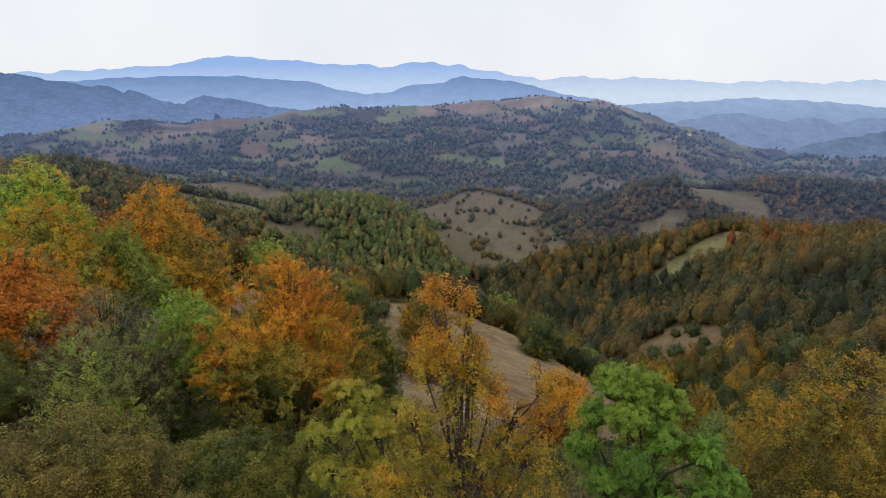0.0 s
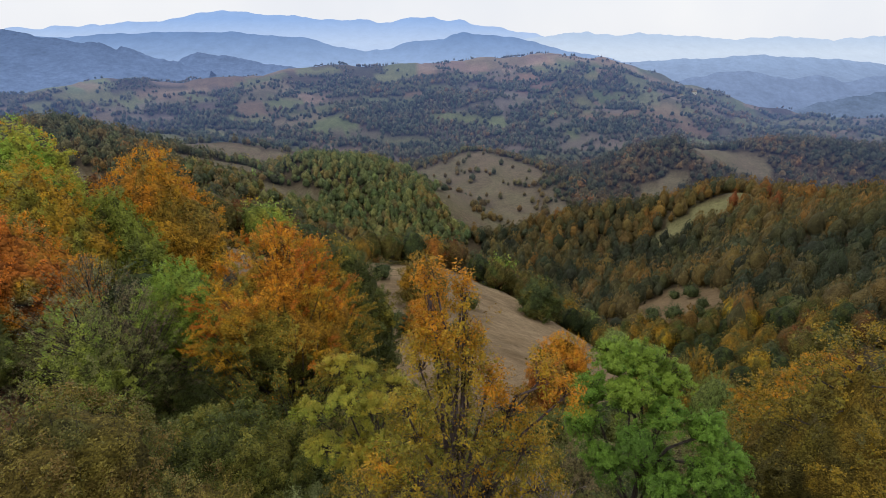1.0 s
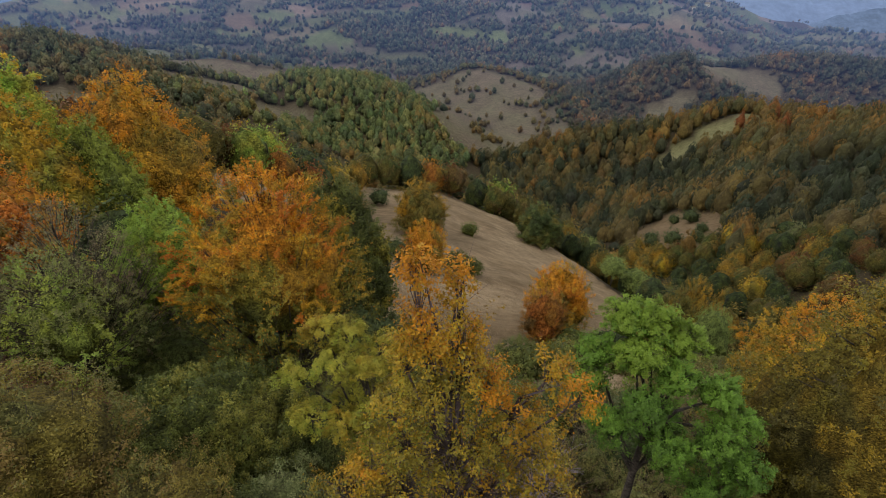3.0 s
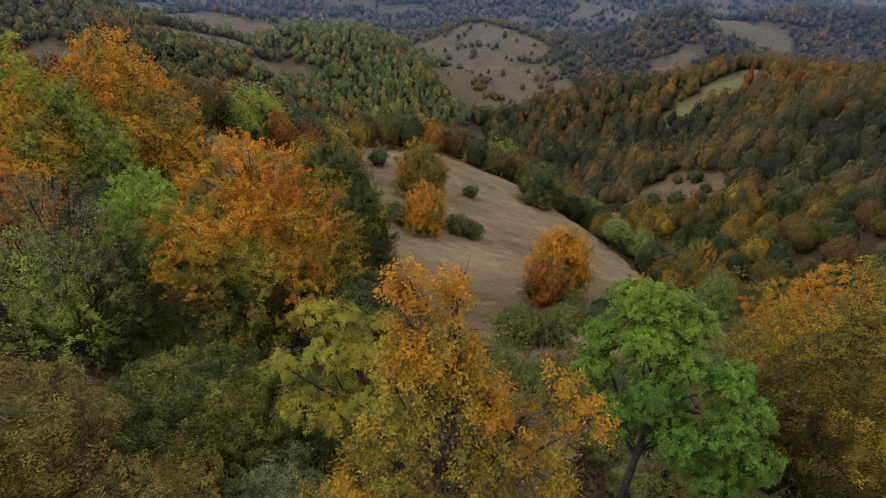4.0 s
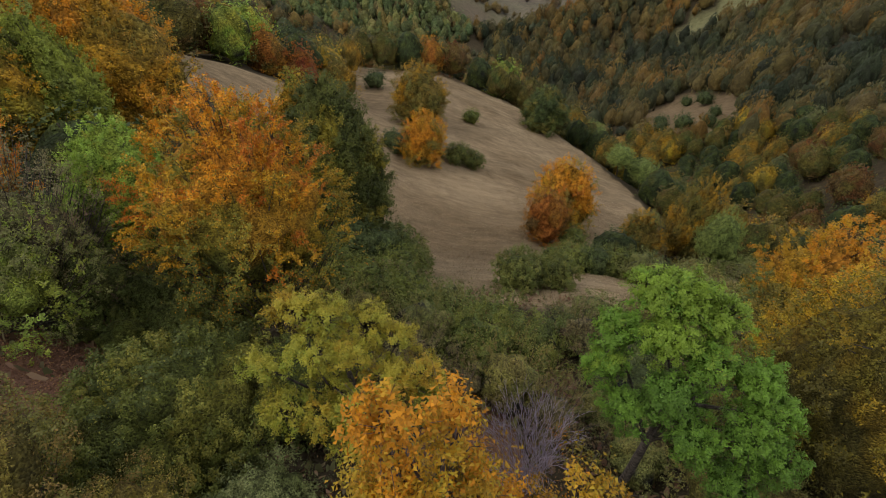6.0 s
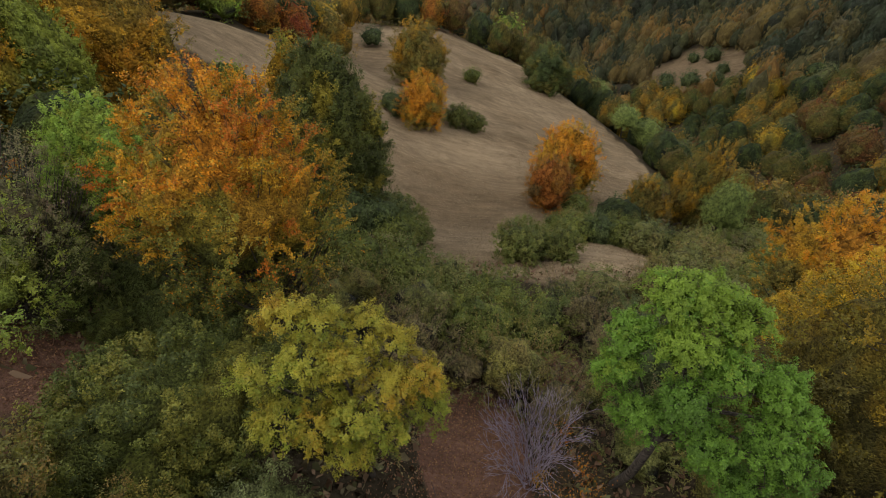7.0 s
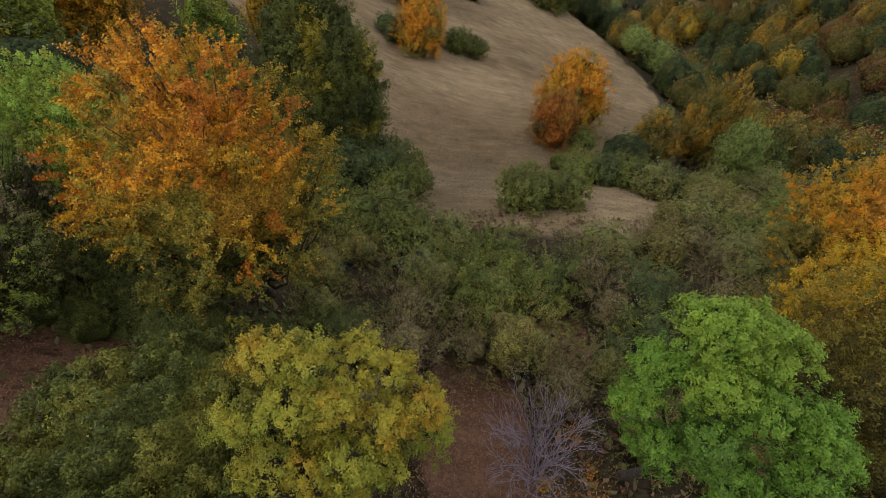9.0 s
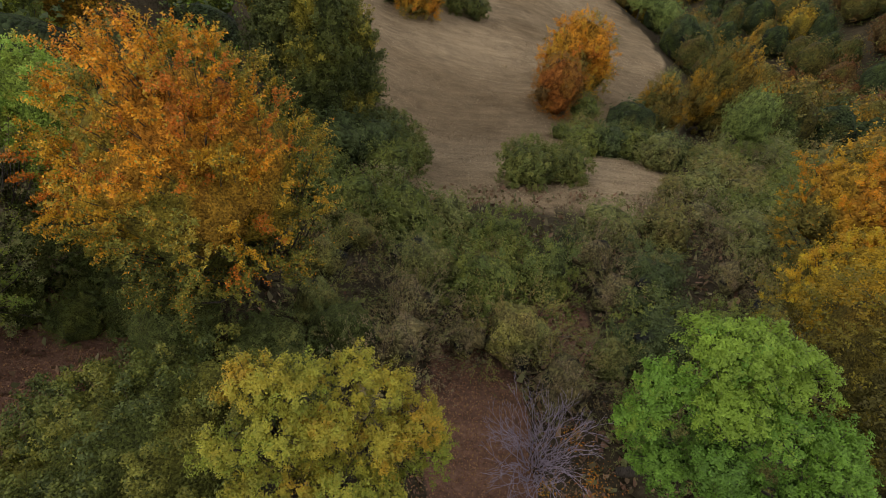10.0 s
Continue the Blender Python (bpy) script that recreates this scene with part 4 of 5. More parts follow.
single("beech_tree", 167, -31.8, 42.6, 91.0, 4.9, 76.0, 0.45, 36000, 0.145, [(4, AMBER), (3, GOLD), (4, YELLOW_GREEN), (2, OLIVE)],
       "yellow and amber beech high on the spur", stretch=1.2, lobes=0.16, loose=0.18, mound=1.2, vivid=1.3, spray=4)
single("beech_tree", 173, -26.4, 32.5, 90.0, 4.0, 78.0, 0.36, 32000, 0.11, [(5, DEEP_ORANGE), (4, ORANGE), (2, AMBER), (2, OLIVE)],
       "reddish orange tree at the wood's edge", stretch=1.4, lobes=0.16, loose=0.2, mound=1.0, grade=2, vivid=1.3, spray=4)
single("maple_tree", 179, -36.8, 48.5, 93.2, 4.7, 80.0, 0.45, 24000, 0.15, [(5, LIME), (4, YELLOW_GREEN), (1, GOLD)],
       "lime green tree on the crest", lobes=0.16, loose=0.18, mound=1.2, vivid=1.7, spray=4)


# kinds of middle-distance trees and shrubs, each built once
def kind_of(seed, tall, r, low, palette, leaves=900, leaf=0.39, clump=0.7, limbs=10, **kw):
    return plant_meshes(seed, tall, r, low, clump, leaves, leaf, palette, limbs=limbs, **{"lobes": 0.12, "loose": 0.12, "mound": 1.35, "fill": 0.05, "grade": 1.0, "vivid": 1.12, "spray": 3, "stretch": 1.5, **kw})


TREES = {
    "olive": ("oak_tree", "olive green oak turning brown", kind_of(201, 12, 4.4, 1.0, [(5, OLIVE), (3, MID_GREEN), (2, BROWN)], vivid=0.95)),
    "dark": ("hornbeam_tree", "dark green tree with a dense round crown", kind_of(203, 12, 4.4, 0.4, [(6, DARK_GREEN), (3, MID_GREEN), (1, OLIVE)], vivid=0.95)),
    "orange": ("beech_tree", "orange autumn beech with a full crown", kind_of(207, 11, 4.2, 0.3, [(4, ORANGE), (3, DEEP_ORANGE), (3, AMBER), (3, OLIVE)], form="egg", sweep=0.7, vivid=0.98)),
    "amber": ("beech_tree", "amber brown beech with upswept twigs", kind_of(211, 12, 4.3, 0.4, [(4, AMBER), (5, (0.28, 0.19, 0.035)), (4, OLIVE)], form="egg", sweep=0.9, clump=0.6, stretch=2.0)),
    "yellow": ("maple_tree", "yellow maple with a rounded crown", kind_of(213, 11, 4.1, 0.8, [(4, GOLD), (3, YELLOW), (4, OLIVE)])),
    "lime": ("ash_tree", "yellow-green ash with a loose crown", kind_of(217, 11, 3.9, 0.6, [(5, LIME), (3, YELLOW_GREEN), (2, MID_GREEN)], lobes=0.2, vivid=1.35)),
    "brown": ("oak_tree", "russet brown oak with thinning leaves", kind_of(219, 11, 4.1, 0.8, [(4, BROWN), (3, RUSSET), (3, OLIVE)], vivid=0.92)),
    "red": ("cherry_tree", "red wild cherry with autumn leaves", kind_of(221, 10, 3.7, 0.8, [(4, RED), (4, DEEP_ORANGE), (2, BROWN)])),
    "grey": ("aspen_tree", "grey-green slender tree with pale leaves", kind_of(223, 11, 3.2, 0.8, [(5, GREY_GREEN), (3, (0.18, 0.21, 0.1)), (2, MID_GREEN)], form="egg")),
    "dense": ("hornbeam_tree", "dense dark green tree on the meadow", kind_of(227, 12, 4.4, 0.2, [(5, DARK_GREEN), (4, MID_GREEN), (2, OLIVE)], 18000, 0.18, 0.55, 40, form="egg", core=0.92)),
    "flame": ("beech_tree", "orange beech standing on the dry meadow", kind_of(229, 11, 4.4, 0.2, [(4, ORANGE), (4, AMBER), (1, DEEP_ORANGE), (5, OLIVE)], 18000, 0.17, 0.42, 40, form="egg", sweep=0.9, stretch=2.2, grade=4.5, vivid=1.45)),
    "pale": ("ash_tree", "pale green tree with a dense round crown", kind_of(235, 11, 3.9, 4.6, [(4, (0.24, 0.31, 0.085)), (4, (0.19, 0.26, 0.07))], 5000, 0.2, 0.5, 20, vivid=1.3)),
    "rust": ("beech_tree", "rusty orange small beech on the dry meadow", kind_of(233, 11, 4.4, 0.2, [(4, (0.46, 0.17, 0.03)), (4, (0.42, 0.20, 0.03)), (2, BROWN)], 14000, 0.16, 0.45, 30, form="egg", stretch=2.0, sweep=0.8)),
    "full": ("beech_tree", "full amber and olive beech on the meadow", kind_of(231, 12, 4.4, 0.2, [(2.5, AMBER), (5, (0.27, 0.20, 0.04)), (6, (0.19, 0.18, 0.042))], 18000, 0.18, 0.42, 40, form="egg", sweep=0.9, stretch=2.2)),
    "bare": ("alder_tree", "bare purple-brown tree without leaves", kind_of(225, 11, 3.8, 1.0, [(4, (0.14, 0.10, 0.09)), (2, BROWN)], 700, 0.3, 0.5, 60, form="egg", sweep=0.8, bare=1.0, core=0)),
}


def shrub_of(seed, palette, leaves=2600, leaf=0.12, tall=3.3, r=2.0, clump=0.3, **kw):
    return plant_meshes(seed, tall, r, 0.15, clump, leaves, leaf, palette,
                        **{"form": "bush", "stems": 6, "sweep": 1.1, "stretch": 1.7, "lobes": 0.14, "fill": 0.06, "mottle": 0.16, "limbs": 10, "loose": 0.2, "skirt": 0.5, "mound": 0.75, "spray": 4, "core": 0.8, **kw})


HAZEL, WILLOW, THORN, TWIGGY, JUNIPER = ([(3, (0.23, 0.26, 0.055)), (4, (0.18, 0.22, 0.05)), (3, (0.13, 0.17, 0.045))], [(5, (0.255, 0.275, 0.09)), (4, (0.215, 0.24, 0.075)), (2, (0.26, 0.24, 0.08))],
                                         [(4, (0.27, 0.26, 0.07)), (3, (0.26, 0.20, 0.075)), (3, (0.21, 0.22, 0.07))], [(4, (0.25, 0.195, 0.115)), (3, (0.27, 0.225, 0.10)), (3, (0.24, 0.24, 0.10))],
                                         [(6, (0.09, 0.125, 0.045)), (4, (0.13, 0.17, 0.06))])
SHRUBS = {
    "hazel": ("hazel_shrub", "dense green hazel shrub in the thicket", shrub_of(301, HAZEL)),
    "grey": ("willow_shrub", "grey-green willow shrub with narrow leaves", shrub_of(303, WILLOW, clump=0.28, stretch=2.0)),
    "olive": ("thorn_shrub", "olive and brown thorn shrub with sparse leaves", shrub_of(307, THORN, 2600, 0.115, clump=0.26, stretch=2.0, bare=0.12)),
    "brown": ("thorn_shrub", "brown half-bare shrub with fine twigs", shrub_of(311, TWIGGY, 2600, 0.11, clump=0.25, stretch=2.0, bare=0.4, core=0.5)),
    "dark": ("juniper_shrub", "dark green dense shrub", shrub_of(313, JUNIPER)),
    "near_hazel": ("hazel_shrub", "green hazel shrub with upright leafy shoots", shrub_of(341, HAZEL, 7000, 0.086, clump=0.28, stretch=2.2, mound=0.55, loose=0.3, lobes=0.2, vivid=1.22, core=0.65)),
    "near_grey": ("willow_shrub", "grey-green willow shrub with many thin shoots", shrub_of(343, WILLOW, 7000, 0.081, clump=0.26, stretch=2.6, mound=0.55, loose=0.34, lobes=0.24, vivid=1.22, core=0.6, slim=0.6)),
    "near_olive": ("thorn_shrub", "olive thorn shrub with thin upright shoots", shrub_of(347, THORN, 7000, 0.076, clump=0.26, stretch=2.6, mound=0.55, loose=0.34, lobes=0.24, vivid=1.22, core=0.6, bare=0.2, slim=0.7)),
    "near_brown": ("thorn_shrub", "brown half-bare shrub with thin upright twigs", shrub_of(349, TWIGGY, 7000, 0.070, clump=0.25, stretch=2.6, mound=0.55, loose=0.36, lobes=0.24, vivid=1.22, core=0.5, bare=0.6, slim=0.7)),
    "near_dark": ("juniper_shrub", "dark green dense shrub beside the soil", shrub_of(353, JUNIPER, 7000, 0.081, clump=0.28, mound=0.55, loose=0.3, lobes=0.2, core=0.655)),
    "bush": ("hazel_shrub", "dense rounded green bush on the dry meadow", shrub_of(315, [(4, (0.145, 0.175, 0.045)), (4, (0.18, 0.195, 0.05)), (2, (0.11, 0.135, 0.04))], 9000, 0.125, 3.6, 2.3, 0.3, lobes=0.06, loose=0.1, mound=0.7, vivid=1.25)),
    "fine": ("hazel_shrub", "tall leafy hazel growing on the slope", shrub_of(317, HAZEL, 8000, 0.095, 5.2, 3.2, 0.36, skirt=0.15, mound=1.0)),
    "giant": ("hazel_shrub", "broad green hazel bush with fine leaves", shrub_of(329, [(3, (0.30, 0.30, 0.055)), (4, (0.20, 0.235, 0.048)), (3, (0.12, 0.155, 0.04))], 70000, 0.084, 4.5, 4.1, 0.24, skirt=0.15, mound=1.0, stretch=1.4, mottle=0.36, vivid=0.92, spray=0)),
    "finest": ("hazel_shrub", "tall leafy hazel with dense small leaves", shrub_of(321, HAZEL, 22000, 0.074, 5.4, 3.3, 0.28, skirt=0.15, mound=0.9, spray=0, mottle=0.3)),
    "finest_dull": ("hazel_shrub", "tall brown-olive hazel with many small leaves", shrub_of(325, [(4, (0.31, 0.26, 0.052)), (3, (0.27, 0.19, 0.055)), (3, (0.21, 0.21, 0.06))], 24000, 0.072, 5.2, 3.1, 0.24, stretch=1.6, bare=0.15, skirt=0.15, mound=0.9, spray=0, mottle=0.36)),
    "finest_grey": ("willow_shrub", "grey-green willow shrub with small leaves", shrub_of(331, [(4, (0.22, 0.25, 0.10)), (3, (0.18, 0.22, 0.085)), (2, (0.15, 0.18, 0.06))], 20000, 0.062, 4.2, 2.6, 0.24, skirt=0.2, mound=0.8, spray=0, mottle=0.3, vivid=1.25)),
    "fine_dull": ("hazel_shrub", "tall brownish hazel with small leaves", shrub_of(319, THORN, 9000, 0.085, 5.0, 3.0, 0.3, stretch=1.6, bare=0.15, skirt=0.15, mound=0.9)),
    "fine_dark": ("hazel_shrub", "tall dark green hazel with dense leaves", shrub_of(323, [(4, (0.145, 0.18, 0.05)), (3, (0.115, 0.15, 0.045)), (2, (0.19, 0.205, 0.055))], 8000, 0.095, 5.0, 3.2, 0.36, skirt=0.15, vivid=1.3, mound=1.0)),
}
spin = random.Random(5)


def put_tree(kind, x, y, tall, wide=None, group="trees of the hillside", z=None):
    name, label, ms = TREES[kind]
    full = {"olive": 12, "dark": 12, "orange": 11, "amber": 12, "yellow": 11, "lime": 11, "brown": 11, "red": 10, "grey": 11, "bare": 11, "dense": 12, "flame": 11, "full": 12, "rust": 11, "pale": 11}[kind]
    k = tall / full
    s = k if wide is None else wide / 9.0
    return plant(name, ms, x, y, label, "tree", group, spin.uniform(0, 6.28), s, k / s, z=z)


def put_shrub(kind, x, y, s, squash=1.0, group="shrubs of the thicket"):
    name, label, ms = SHRUBS[kind]
    return plant(name, ms, x, y, label, "shrub", group, spin.uniform(0, 6.28), s, squash)


# trees and bushes that stand on the meadow
for kind, x, y, tall, wide in (("full", -5.0, 121, 14.5, 12.5), ("flame", -3.2, 95.5, 10.5, 8.8), ("dense", 30, 150, 14, 13.5), ("flame", 20.6, 80.5, 13, 10.5), ("rust", 15.9, 71.0, 9.0, 6.6),
                               ("pale", 34.2, 58, 12.3, 5.8), ("full", 39.5, 73, 16, 8.5), ("full", 30, 69.5, 9.0, 6.8), ("dark", 25.5, 66.5, 6, 7)):
    put_tree(kind, x, y, tall, wide, "trees on the meadow")
for kind, x, y, s in (("dark", -18.5, 150, 1.6), ("hazel", 7.5, 131, 1.2), ("bush", 3.2, 98.5, 1.15), ("bush", 6.4, 98.5, 1.0), ("dark", -7.5, 98, 1.3), ("dark", -9.5, 101, 1.2), ("grey", 42, 92, 1.0),
                      ("bush", 8.4, 48.0, 1.25), ("bush", 12.2, 48.8, 1.05), ("bush", -4.6, 50.5, 1.3), ("dark", -6.2, 48.0, 1.6), ("bush", -3.0, 48.0, 1.0), ("hazel", -4.2, 45.0, 1.2),
                      ("dark", -8.5, 46.5, 1.5), ("hazel", 16.5, 57.5, 1.3), ("dark", 19.3, 58.2, 1.3), ("hazel", 22.3, 58.5, 1.4), ("grey", 24.5, 55.0, 1.4), ("dark", 27.0, 58.0, 1.4),
                      ("grey", 29.5, 53.0, 1.3), ("hazel", 32.5, 53.8, 1.2), ("grey", 36.5, 54.6, 1.4), ("grey", 39.5, 57.5, 1.5), ("olive", 31.0, 57.0, 1.2), ("hazel", 43.0, 61.0, 1.6), ("grey", 38.5, 63.0, 1.5), ("olive", 44.5, 56.0, 1.6), ("olive", 18.5, 64.5, 1.0), ("hazel", 20, 70, 1.2), ("hazel", 15, 62, 0.7)):
    put_shrub(kind, x, y, s, 1.0, "bushes on the meadow")

for x, y, s in ((97, 221, 1.9), (116, 243, 1.5), (119, 233, 2.1), (101, 209, 2.2), (108, 203, 1.7), (94, 214, 1.6), (114, 212, 1.4)):
    put_shrub("dark", x, y, s, 1.1, "bushes in the clearing")

# the row behind the meadow and down its edge
for kind, x, y, tall in (("olive", -34, 160, 13), ("amber", -28, 168, 12), ("bare", -36, 172, 13), ("olive", -26, 178, 13), ("olive", -19, 181, 14), ("dark", -11, 184, 15), ("olive", -16, 190, 14),
                         ("orange", -3, 184, 13), ("brown", 4, 186, 14), ("orange", -6, 192, 13), ("dark", 13, 183, 13), ("olive", 19, 178, 12), ("olive", 24, 182, 15), ("lime", 22, 186, 19), ("olive", 30, 176, 15),
                         ("grey", 36, 172, 10), ("dark", 34, 166, 11), ("olive", 38, 164, 11), ("amber", 43, 163, 14), ("pale", 48.5, 161, 12), ("dark", 47, 153, 10), ("olive", 54, 156, 12), ("grey", 53, 147, 10),
                         ("pale", 46.5, 127, 10), ("dark", 59, 146, 7), ("pale", 53.0, 126, 10.5), ("olive", 62, 147, 11), ("amber", 73, 160, 9), ("dark", 66, 138, 9), ("olive", 70, 143, 11), ("olive", 62, 131, 9), ("olive", 67, 129, 10),
                         ("dark", 57, 140, 8), ("grey", 41, 156, 9), ("dark", 48, 145, 8)):
    put_tree(kind, x, y, tall, None, "trees along the meadow edge")

# the wooded crest on the left, and the slope below the meadow on the right
for kind, x, y, tall in (("brown", -52, 80, 12), ("olive", -50, 88, 13), ("brown", -53, 95, 12), ("olive", -47, 104, 13), ("orange", -52, 70, 12), ("red", -58, 78, 11), ("olive", -50, 104, 13),
                         ("lime", -41, 122, 14), ("yellow", -47, 126, 13), ("orange", -36, 118, 11), ("dark", -32, 126, 13), ("yellow", -28, 132, 13), ("olive", -54, 120, 13), ("dark", -36, 134, 12),
                         ("brown", -44, 112, 12), ("lime", -40, 110, 12), ("red", -30, 120, 10), ("amber", -24, 126, 11), ("olive", -56, 136, 13), ("orange", -62, 96, 12), ("red", -66, 84, 12), ("amber", -60, 62, 13),
                         ("olive", -48, 142, 13), ("dark", -40, 150, 12), ("olive", -31, 146, 11), ("yellow", -50, 56, 12), ("olive", -44, 34, 12), ("dark", -24, 40, 10), ("olive", -21, 44, 9),
                         ("dark", -22, 58, 9), ("lime", -20, 51, 9), ("lime", -24, 66, 8), ("olive", -40, 24, 12)):
    put_tree(kind, x, y, tall, tall * 0.9, "trees of the spur")
wood_kinds = ["olive"] * 8 + ["dark"] * 6 + ["amber"] * 4 + ["brown"] * 3 + ["yellow", "grey"]
clear = ((46.0, 124.0), (52.6, 122.5), (53, 127))  # the pale ashes stand free
placed = []
while len(placed) < 235:
    x, y = spin.uniform(34, 130), spin.uniform(50, 216)
    if x < np.interp(y, EDGE_Y, EDGE_X) + 6 or (y < 67 and x < 47) or open_land(np.array([x]), np.array([y]))[0] or any(math.hypot(x - a, y - b) < 4.9 for a, b in placed) or any(math.hypot(x - a, y - b) < 6.5 for a, b in clear):
        continue
    placed.append((x, y))
    put_tree(spin.choice(wood_kinds), x, y, spin.uniform(8.5, 12.5), None, "trees of the gully")

# the thicket between the near trees and the meadow
near = [(-9.0, 28.4, 3.0), (7.6, 18.7, 1.5), (-2.6, 18.8, 1.4), (-14, 22.5, 7), (-9, 20, 6), (-10, 26, 3), (4.2, 26.2, 2.4), (7.2, 27.5, 3.0), (2.4, 29.7, 2.4), (-0.6, 30.4, 2.4), (13.2, 31.2, 2.2), (1.6, 21.0, 3.1), (3.2, 18.6, 1.2), (-10.2, 52.6, 3), (10.4, 48.4, 5.5), (15, 51.5, 5)]
thicket = []
tries = 0
while len(thicket) < 88 and tries < 8000:
    tries += 1
    x, y = spin.uniform(-14, 40), spin.uniform(21, 58)
    if y > np.interp(x, (-14, -8, -3, 0, 5, 12, 18, 22, 30, 40), (50, 43, 39, 38.5, 36.5, 38, 41, 48, 55, 60)):
        continue
    if any(math.hypot(x - a, y - b) < d for a, b, d in near) or any(math.hypot(x - a, y - b) < 2.9 for a, b in thicket):
        continue
    thicket.append((x, y))
    put_shrub(("near_" if y < 36 and x < 22 else "") + spin.choices(("hazel", "grey", "olive", "brown", "dark"), (6, 6, 4, 2, 1) if x < 6 else (4, 4, 5, 5, 1))[0], x, y, spin.uniform(0.85, 1.45), spin.uniform(0.75, 1.0))
# the dense hazels of the slope
hazels = []
tries = 0
while len(hazels) < 22 and tries < 6000:
    tries += 1
    x, y = spin.uniform(-33, -11), spin.uniform(27, 40)
    if x < -0.85 * y - 4 or math.hypot((x + 18.5) / 8, (y - 22) / 5.6) < 1 or math.hypot(x + 9, y - 28.4) < 3.2 or x > np.interp(y, (9, 16, 26, 40), (-3.5, -6.0, -4.5, -12)):
        continue
    if any(math.hypot(x - a, y - b) < 2.6 for a, b in hazels):
        continue
    hazels.append((x, y))
    near_one = y < 30
    put_shrub(spin.choices(("fine", "fine_dark", "fine_dull") if near_one else ("hazel", "dark", "olive"), (5, 4, 2))[0], x, y, spin.uniform(0.7, 1.05) * (1 if near_one else 1.5), spin.uniform(0.85, 1.1), "hazels of the slope")
for kind, x, y, s in (("giant", -8.9, 18.2, 1.0), ("finest_dull", -11.2, 14.2, 0.95), ("finest_dull", -7.6, 13.4, 0.7), ("finest_grey", -4.7, 14.9, 0.85), ("fine_dark", -5.7, 21.6, 0.75), ("fine_dark", -10.4, 24.2, 0.7),
                      ("fine_dark", -7.2, 24.0, 0.6), ("fine_dark", -11.4, 27.2, 0.85), ("fine_dark", -17.3, 27.0, 0.85), ("fine_dark", -14.9, 27.6, 0.7), ("fine_dark", -12.8, 25.8, 0.6), ("fine", -14.2, 24.6, 0.42), ("fine", -16.2, 24.9, 0.4), ("fine_dark", -20.5, 18.4, 0.5),
                      ("fine", -22.5, 23.5, 0.7), ("fine_dark", -21.0, 29.0, 0.8), ("fine_dark", -13.6, 29.8, 0.8), ("finest", -2.6, 14.6, 0.5), ("fine_dark", -4.4, 25.4, 0.6),
                      ("fine_dull", 11.5, 14.5, 0.8), ("near_brown", 10.5, 22.5, 1.0), ("near_brown", 5.4, 22.6, 0.6), ("fine_dull", 12.8, 18.4, 0.85), ("near_dark", 11.5, 26.0, 1.4), ("fine_dark", 13.6, 13.6, 0.9),
                      ("fine_dull", 3.6, 13.8, 0.6), ("near_olive", 4.2, 26.2, 1.4), ("near_hazel", 2.4, 29.7, 1.5), ("near_grey", -0.6, 30.4, 1.6), ("near_dark", 13.2, 31.2, 1.3), ("near_brown", 10.3, 33.5, 1.4)):
    put_shrub(kind, x, y, s, 1.0, "shrubs below the trees")


def bare_tree():
    """The leafless tree: grey stems that fork again and again and fan out, with a few tufts of orange leaves on them."""
    r = np.random.default_rng(401)
    x, y = 4.1, 19.4
    z = height(x, y)
    base = new("bare_tree")
    base.matrix_world = pose(x, y, z - 0.2)
    feet, twigs = [], []

    def grow(start, way, length, thick, level):
        bend = unit(way + r.normal(0, 0.12, 3))
        mid, end = start + bend * length * 0.5, start + bend * length * 0.5 + unit(way + np.array((0, 0, 0.1)) + r.normal(0, 0.1, 3)) * length * 0.5
        (feet if level == 0 else twigs).append(tube([start, mid, end], [thick, thick * 0.9, thick * 0.78], 5 if level < 2 else 3))
        if level == 5:
            return
        for _ in range(2 if level in (0, 2, 4) or r.random() < 0.55 else 3):
            grow(end, unit(way + r.normal(0, 0.24, 3) + np.array((0, 0, 0.05))), length * r.uniform(0.55, 0.8), thick * 0.73, level + 1)

    for k in range(26):
        a = k * 2.39996 + r.normal(0, 0.2)
        spread = 0.3 * math.sqrt((k + 0.5) / 26)
        grow(np.array((math.cos(a) * 0.18, math.sin(a) * 0.18, 0)), unit(np.array((math.cos(a) * spread - 0.12, math.sin(a) * spread, 1.0))), r.uniform(1.5, 1.95), 0.026, 0)
    for w in feet:
        part_mesh("stem", mesh_from("stem", *w, PALE_BARK, None, True), base)
    tagged(part_mesh("twig_mass", mesh_from("twig_mass", *joined(twigs), PALE_BARK, None, True), base, "grey leafless twigs"), kind="stuff")
    for k, (cx, cy, cz, wide, n) in enumerate(((-0.2, -1.0, 3.4, 0.17, 160), (1.4, -0.6, 3.4, 0.34, 170), (1.8, -1.2, 2.7, 0.42, 240), (0.9, 0.6, 3.8, 0.3, 120), (0.6, -1.3, 2.6, 0.4, 120))):
        p = np.array((cx, cy, cz)) + r.normal(0, wide, (n, 3))
        v, f = leaf_quads(r, p, unit(p - (cx, cy, cz)), 0.08, 0.4)
        cols = np.array((AMBER, ORANGE, BROWN) if k == 0 else (DEEP_ORANGE, BROWN, ORANGE)) * 0.8
        part_mesh("foliage", mesh_from("foliage", v, f, LEAF, np.repeat(cols[r.integers(0, 3, n)], 4, 0)), base, "last orange leaves")
    tagged(base, "bare grey tree with fanned twigs and few orange leaves", "tree")


bare_tree()


